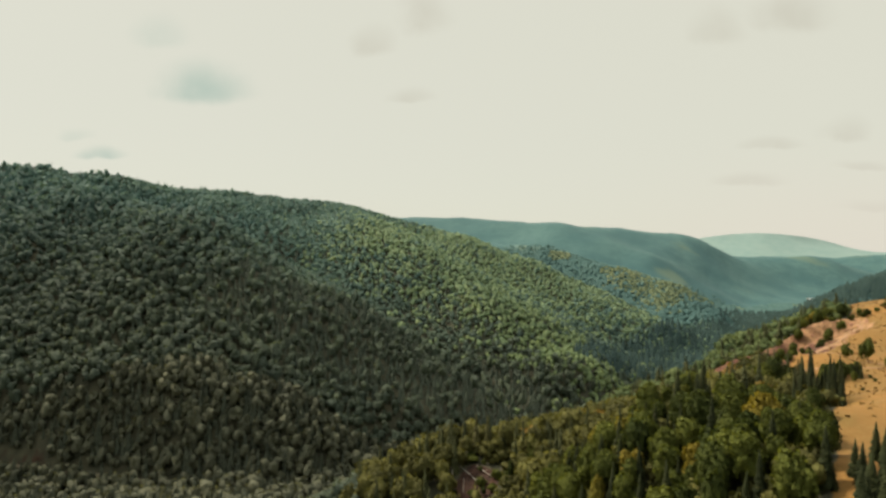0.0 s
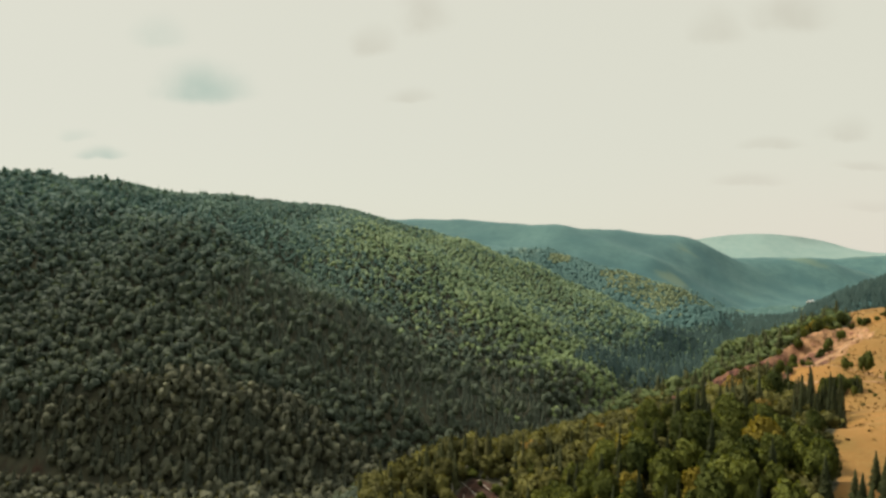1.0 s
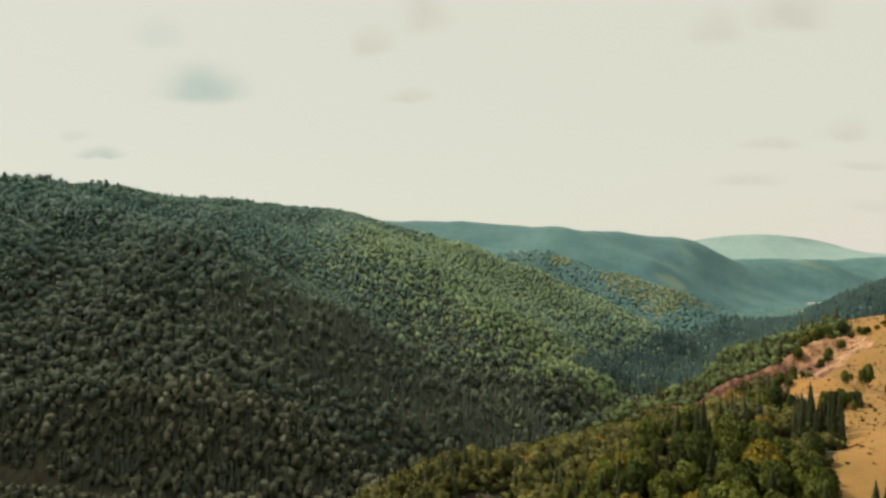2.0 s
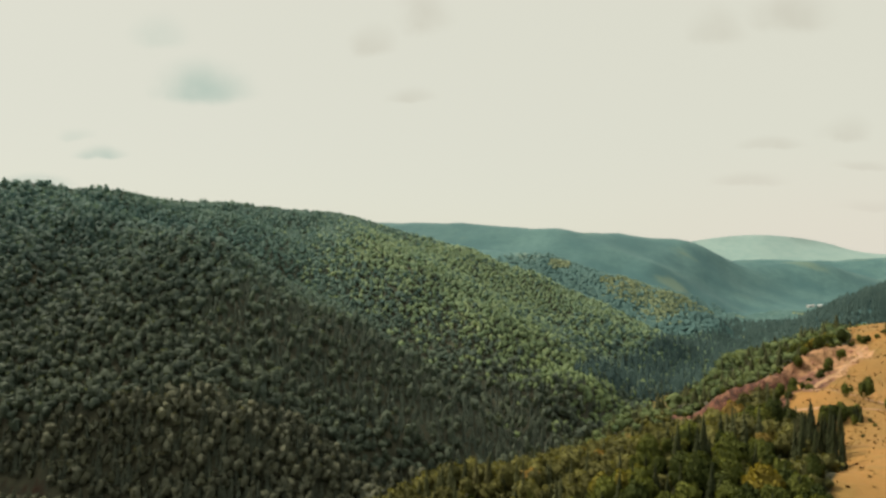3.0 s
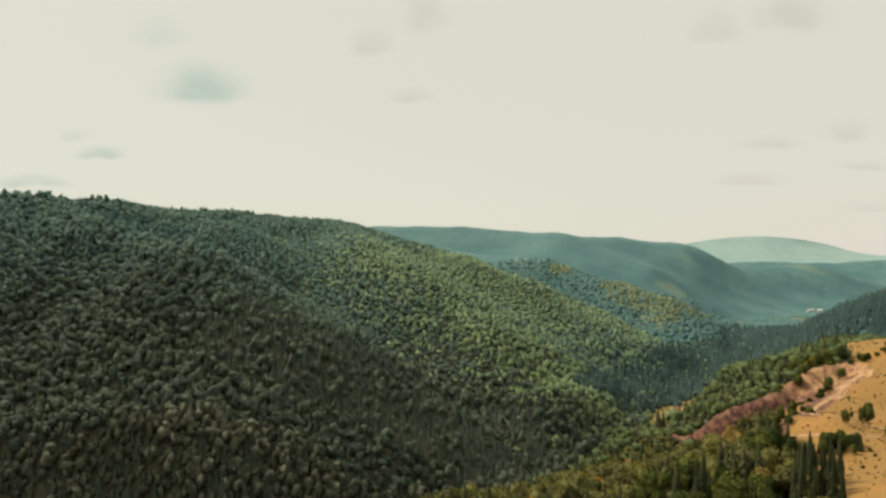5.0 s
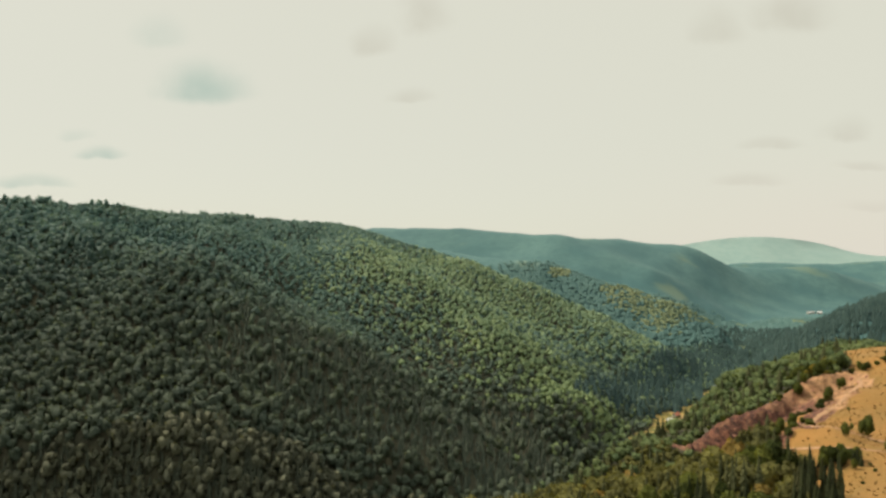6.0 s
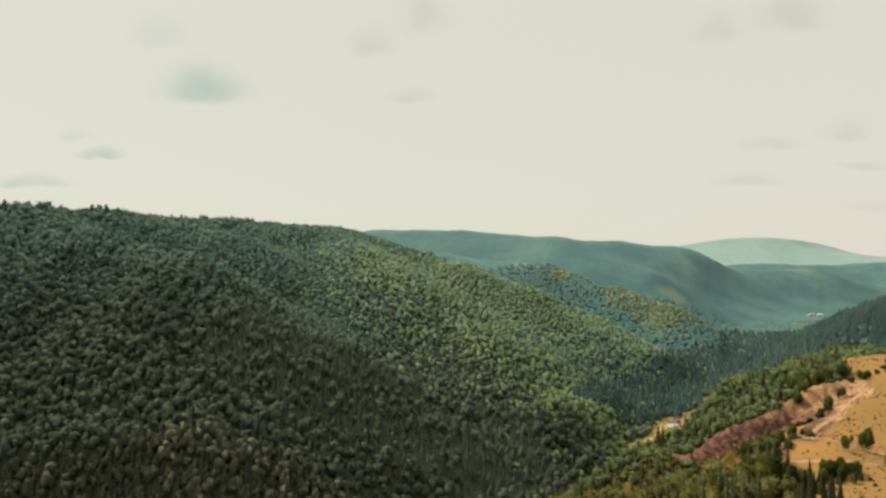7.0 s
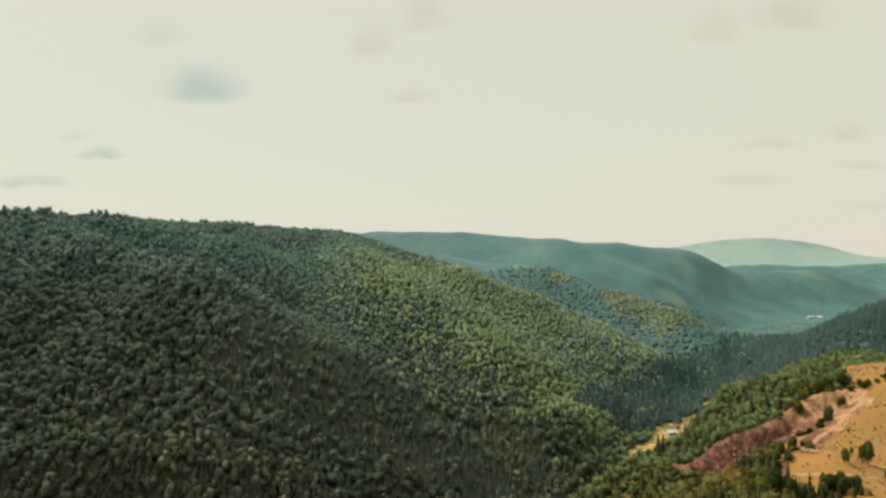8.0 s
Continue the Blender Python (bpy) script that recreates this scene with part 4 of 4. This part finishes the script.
def field_edges():
    # the belt between the lower and the upper field
    for k in range(84):
        u = rng.uniform()
        x, y = 112 + 34 * u + rng.normal() * 1.2, 212 - 10 * u + 2 * math.sin(u * 9) + rng.normal() * 3.2
        form = "spire" if rng.uniform() < (0.75 if u > 0.2 else 0.25) else "slim" if rng.uniform() < 0.4 else "round"
        top = np.interp(u, [0, 0.25, 1], [68, 72, 73]) + rng.uniform(-2.5, 2) - float(ground_z(x, y))
        kind_copy(form, x, y, min(max(top / (15.5 if form == "spire" else 12.0), 0.35), 1.15))
    # the tall spruces at the corner of the lower field
    for k in range(40):
        y = rng.uniform(147, 173)
        x = y * rng.uniform(0.605, 0.695)
        top = rng.uniform(79, 86) if k % 4 else rng.uniform(74, 79)
        kind_copy("spire", x, y, min(max((top - float(ground_z(x, y))) / 15.5, 0.45), 1.4), slim=0.78)
    # the broad dark tree in front of them, and the spruces at the field's near end
    near_end = [("spire", y * rng.uniform(0.70, 0.79), y, rng.uniform(81, 86)) for y in np.linspace(82, 99, 15)]
    for form, x, y, top in near_end + [("round", 81, 126, 82), ("round", 84, 131, 80)]:
        kind_copy(form, x, y, min(max((top - float(ground_z(x, y))) / (15.5 if form == "spire" else 13.5), 0.4), 1.3), slim=1.25 if form == "spire" else 1.0)
    # young trees on the slip
    for x, y, s in ((22, 187, 0.55), (24, 190, 0.7), (26, 186, 0.6), (29, 189, 0.75), (20, 182, 0.4), (25, 183, 0.5), (31, 185, 0.6), (13, 183, 0.3), (9, 181, 0.25)):
        kind_copy("spire" if x % 3 == 0 else "slim", x, y, s)
    # the line of low trees between the two upper pastures
    for k in range(26):
        u = k / 25
        kind_copy("round" if k % 3 else "slim", 230 + 95 * u + rng.normal() * 2.5, 324 - 16 * u + 3 * math.sin(u * 7) + rng.normal() * 2, rng.uniform(0.2, 0.5))
    # the dark clump of trees above the quarry
    for k in range(34):
        u = rng.uniform()
        kind_copy("round" if rng.uniform() < 0.75 else "slim", 196 + 36 * u + rng.normal() * 3, 330 + 16 * u + 9 * rng.normal(), rng.uniform(0.4, 0.68))
    # single trees that stand in the upper field and on the quarry's edge
    for form, x, y, s, label in (
            ("slim", 165, 224, 0.8, "slender dark tree alone at the field's edge"),
            ("slim", 164, 225.5, 0.6, "slender dark tree alone at the field's edge"),
            ("slim", 154, 221, 0.5, "slender dark tree beside the dirt track"),
            ("round", 169, 213, 0.6, "broad green tree at the field's edge"),
            ("round", 173, 211, 0.62, "broad green tree at the field's edge"),
            ("round", 166, 208, 0.46, "low green tree at the field's edge"),
            ("round", 160, 207, 0.36, "low green tree at the field's edge"),
            ("slim", 167, 236, 0.26, "tiny tree standing alone in dry grass"),
            ("slim", 155, 256, 0.55, "small slender tree on the quarry's edge"),
            ("slim", 153, 255, 0.42, "small slender tree on the quarry's edge"),
            ("round", 146, 250, 0.5, "low green tree on the quarry's edge"),
            ("round", 150, 247, 0.42, "low green tree on the quarry's edge"),
            ("round", 144, 246, 0.36, "low green tree on the quarry's edge"),
            ("round", 155, 249, 0.26, "low green tree on the quarry's edge"),
            ("round", 194, 292, 0.42, "low tree on the bare slope of the quarry"),
            ("round", 198, 296, 0.48, "low tree on the bare slope of the quarry"),
            ("round", 190, 290, 0.34, "low tree on the bare slope of the quarry"),
            ("slim", 208, 303, 0.5, "slender tree on the bare slope of the quarry"),
            ("round", 211, 305, 0.44, "low tree on the bare slope of the quarry"),
            ("round", 180, 284, 0.28, "low tree on the bare slope of the quarry"),
            ("round", 136, 235, 0.36, "low yellow-green tree below the quarry track")):
        kind_copy(form, x, y, s, label)
    green = bush_kind("bush", "low green bush in dry grass", 2.6, 4.2)
    dark = bush_kind("bush", "small dark bush in the ochre field", 1.7, 2.0)
    hedge = []
    for k in range(46):
        u = k / 45
        hedge.append((232 + 140 * u + rng.normal() * 2, 325 - 16 * u + 3 * math.sin(u * 7) + rng.normal() * 1.6))
    hedge += [(186 + 7 * rng.normal(), 294 + 4 * rng.normal()) for _ in range(9)]
    hedge += [(146 + 6 * rng.normal(), 250 + 4 * rng.normal()) for _ in range(12)]
    hedge += [(133 + 4 * rng.normal(), 236 + 4 * rng.normal()) for _ in range(10)]
    hedge += [(120 + 0.98 * s - 0.9 + rng.normal(), 303 + 0.2 * s + 5 + 2.5 * rng.normal()) for s in np.linspace(4, 108, 34)]
    hedge += [(20 + 6 * rng.normal(), 187 + 5 * rng.normal()) for _ in range(16)]
    hedge += [(12 + 8 * rng.normal(), 203 + 1.5 * rng.normal()) for _ in range(12)]
    copies_at(green, hedge, "bushes along the hedge", 0.6, 1.35)
    dots = []
    while len(dots) < 16:
        y = rng.uniform(100, 228)
        x = min(0.74 * y, 124) + rng.uniform(4, 50)
        dots.append((x, y))
    while len(dots) < 40:
        y = rng.uniform(252, 372)
        x = 0.66 * y + rng.uniform(6, 70)
        if abs(y - 317) > 5 and off_line(x, y, ROADS["quarry_track"][0]) > 4:
            dots.append((x, y))
    copies_at(dark, dots, "bushes in the fields", 0.35, 1.2)


field_edges()


# ---- grass on the fields ----
def dry_grass():
    x, y = scattered(rng, 85, 330, 122, 378, 2.0)
    keep = (dry_field(x, y) > 0.6) & (x < 0.84 * y) & (rng.uniform(0, 1, x.size) < 0.35 + 0.5 * fractal(x, y, 16, 3, 91))
    x, y = x[keep], y[keep]
    blades = []
    for k in range(5):
        a = rng.uniform(0, 6.283)
        c, s = math.cos(a) * 0.5, math.sin(a) * 0.5
        blades += [(-c, -s, 0), (c, s, 0), (c * 1.5 + 0.2, s * 1.5, 1), (-c * 1.4, -s * 1.4 + 0.2, 0.9)]
    tuft = loose(np.array(blades), np.tile((0.0, 0.0, 1.0), (5, 1)))
    plant("dry_grass", [tuft], x, y, rng.uniform(0.2, 0.55, x.size), rng.uniform(0.3, 0.9, x.size), rng.uniform(0, 1, x.size), STRAW,
          "tufts of dry straw-coloured grass", "grass", 0.02)


dry_grass()


# ---- the quarry and the slip ----
def boulder_mesh(seed):
    bm = bmesh.new()
    bmesh.ops.create_icosphere(bm, subdivisions=2, radius=1.0)
    for v in bm.verts:
        v.co *= 0.75 + 0.45 * noise.noise(v.co * 1.3 + Vector((seed * 9.1, 0, 0)))
        v.co.z *= 0.7
    me = bpy.data.meshes.new("boulder")
    bm.to_mesh(me)
    bm.free()
    me.materials.append(ROCK)
    return me


def boulders():
    shapes = [boulder_mesh(k) for k in range(5)]
    for k in range(56):
        side, front = rng.uniform(8, 112), rng.uniform(3, 16)
        x, y = 120 + 0.98 * side + 0.2 * front, 303 + 0.2 * side - 0.98 * front
        s = rng.uniform(0.3, 1.3)
        ob = new("boulder", shapes[k % 5])
        ob.matrix_basis = pose(x, y, float(ground_z(x, y)) + 0.15 * s, 0, 0, rng.uniform(0, 360))
        ob.scale = (s * rng.uniform(0.8, 1.4), s, s)
        tagged(ob, "reddish boulder broken from the bare bank", "boulder", group="boulders")


def fallen_trunks():
    """Two trunks that lie down the bank and two that still stand."""
    for foot_x, foot_y, tip_x, tip_y, lift in ((11, 192, 6.3, 200, 0.6), (16, 191, 11.7, 199, 0.6), (3.2, 188, 3.0, 188.4, 8.0), (6.5, 187, 6.8, 187.2, 5.0)):
        low = Vector((foot_x, foot_y, float(ground_z(foot_x, foot_y)) + 0.3))
        high = Vector((tip_x, tip_y, float(ground_z(tip_x, tip_y)) + lift))
        long = (high - low).length
        bm = bmesh.new()
        bmesh.ops.create_cone(bm, segments=8, radius1=0.14, radius2=0.06, depth=long, cap_ends=True)
        for k in range(5):
            h = -long / 2 + long * (0.3 + 0.13 * k)
            m = Matrix.Translation((0.25 * math.cos(k * 2.2), 0.25 * math.sin(k * 2.2), h)) @ Euler((0.9 * math.cos(k), 0.9 * math.sin(k * 1.7), 0)).to_matrix().to_4x4()
            bmesh.ops.create_cone(bm, segments=5, radius1=0.07, radius2=0.02, depth=0.9, cap_ends=True, matrix=m)
        me = bpy.data.meshes.new("dead_trunk")
        bm.to_mesh(me)
        bm.free()
        me.materials.append(PALE_BARK)
        ob = new("dead_trunk", me)
        ob.matrix_basis = Matrix.Translation((low + high) / 2) @ (high - low).to_track_quat("Z", "Y").to_matrix().to_4x4()
        tagged(ob, "bleached dead tree trunk on the bare slip", "trunk", group="dead trunks")


boulders()
fallen_trunks()


# ---- houses on the valley floor ----
def box(bm, x0, x1, y0, y1, z0, z1):
    m = Matrix.Translation(((x0 + x1) / 2, (y0 + y1) / 2, (z0 + z1) / 2)) @ Matrix.Diagonal((x1 - x0, y1 - y0, z1 - z0, 1))
    bmesh.ops.create_cube(bm, size=1.0, matrix=m)


def house(x, y, turn, long, deep, tall, roof, label):
    """Walls with gables, an overhanging roof of two thick slopes, a door, windows, a chimney."""
    home = tagged(new("house"), label, "house", group="houses in the valley")
    home.matrix_basis = pose(x, y, float(ground_z(x, y)), 0, 0, turn)
    bm = bmesh.new()
    rise = deep * 0.32
    foot = [(-long / 2, -deep / 2), (long / 2, -deep / 2), (long / 2, deep / 2), (-long / 2, deep / 2)]
    low = [bm.verts.new((a, b, -0.8)) for a, b in foot]
    top = [bm.verts.new((a, b, tall)) for a, b in foot]
    peak = [bm.verts.new((-long / 2, 0, tall + rise)), bm.verts.new((long / 2, 0, tall + rise))]
    for f in ((low[0], low[1], top[1], top[0]), (low[2], low[3], top[3], top[2]), (low[1], low[2], top[2], peak[1], top[1]), (low[3], low[0], top[0], peak[0], top[3])):
        bm.faces.new(f)
    part("wall", bm, PLASTER, home)
    for s in (-1, 1):
        bm = bmesh.new()
        eave, ridge = s * (deep / 2 + 0.5), 0.0
        drop = rise * (1 + 1.0 / deep)
        under = [(-long / 2 - 0.5, ridge, tall + rise + 0.02), (long / 2 + 0.5, ridge, tall + rise + 0.02), (long / 2 + 0.5, eave, tall + rise - drop), (-long / 2 - 0.5, eave, tall + rise - drop)]
        a = [bm.verts.new(p) for p in under]
        b = [bm.verts.new((p[0], p[1], p[2] + 0.2)) for p in under]
        bm.faces.new(a)
        bm.faces.new(b[::-1])
        for k in range(4):
            bm.faces.new((a[k], b[k], b[(k + 1) % 4], a[(k + 1) % 4]))
        bmesh.ops.recalc_face_normals(bm, faces=bm.faces)
        part("roof", bm, roof, home)
    bm = bmesh.new()
    box(bm, long * 0.2, long * 0.2 + 0.6, -0.3, 0.3, tall + rise * 0.5, tall + rise + 0.9)
    part("chimney", bm, TILES, home)
    bm = bmesh.new()
    box(bm, -0.5, 0.5, -deep / 2 - 0.06, -deep / 2 + 0.02, 0, 2.0)
    part("door", bm, WOOD, home)
    for u in (-0.34, -0.2, 0.2, 0.34):
        bm = bmesh.new()
        for k in ((-0.5, -0.42, 0.9, 2.1), (0.42, 0.5, 0.9, 2.1), (-0.42, 0.42, 2.02, 2.1), (-0.42, 0.42, 0.9, 0.98)):
            box(bm, u * long + k[0], u * long + k[1], -deep / 2 - 0.08, -deep / 2 + 0.02, k[2], k[3])
        frame_part = part("window", bm, WOOD, home)
        bm = bmesh.new()
        box(bm, u * long - 0.42, u * long + 0.42, -deep / 2 - 0.03, -deep / 2 + 0.02, 0.98, 2.02)
        part("pane", bm, PANE, frame_part)


house(193, 488, 12, 8.0, 4.6, 2.1, TIN, "low white farmhouse with a pale sheet roof")
house(204, 505, 30, 5.5, 4.2, 2.0, TILES, "small barn with a reddish tiled roof")
house(284, 600, 40, 9, 6.5, 3.0, TIN, "white house with a pale roof beside the road")
for hx, hy, turn in ((826, 1302, 15), (840, 1312, 40), (852, 1306, -20)):
    house(hx, hy, turn, 9, 6, 3.6, TIN, "white village house far down the valley")
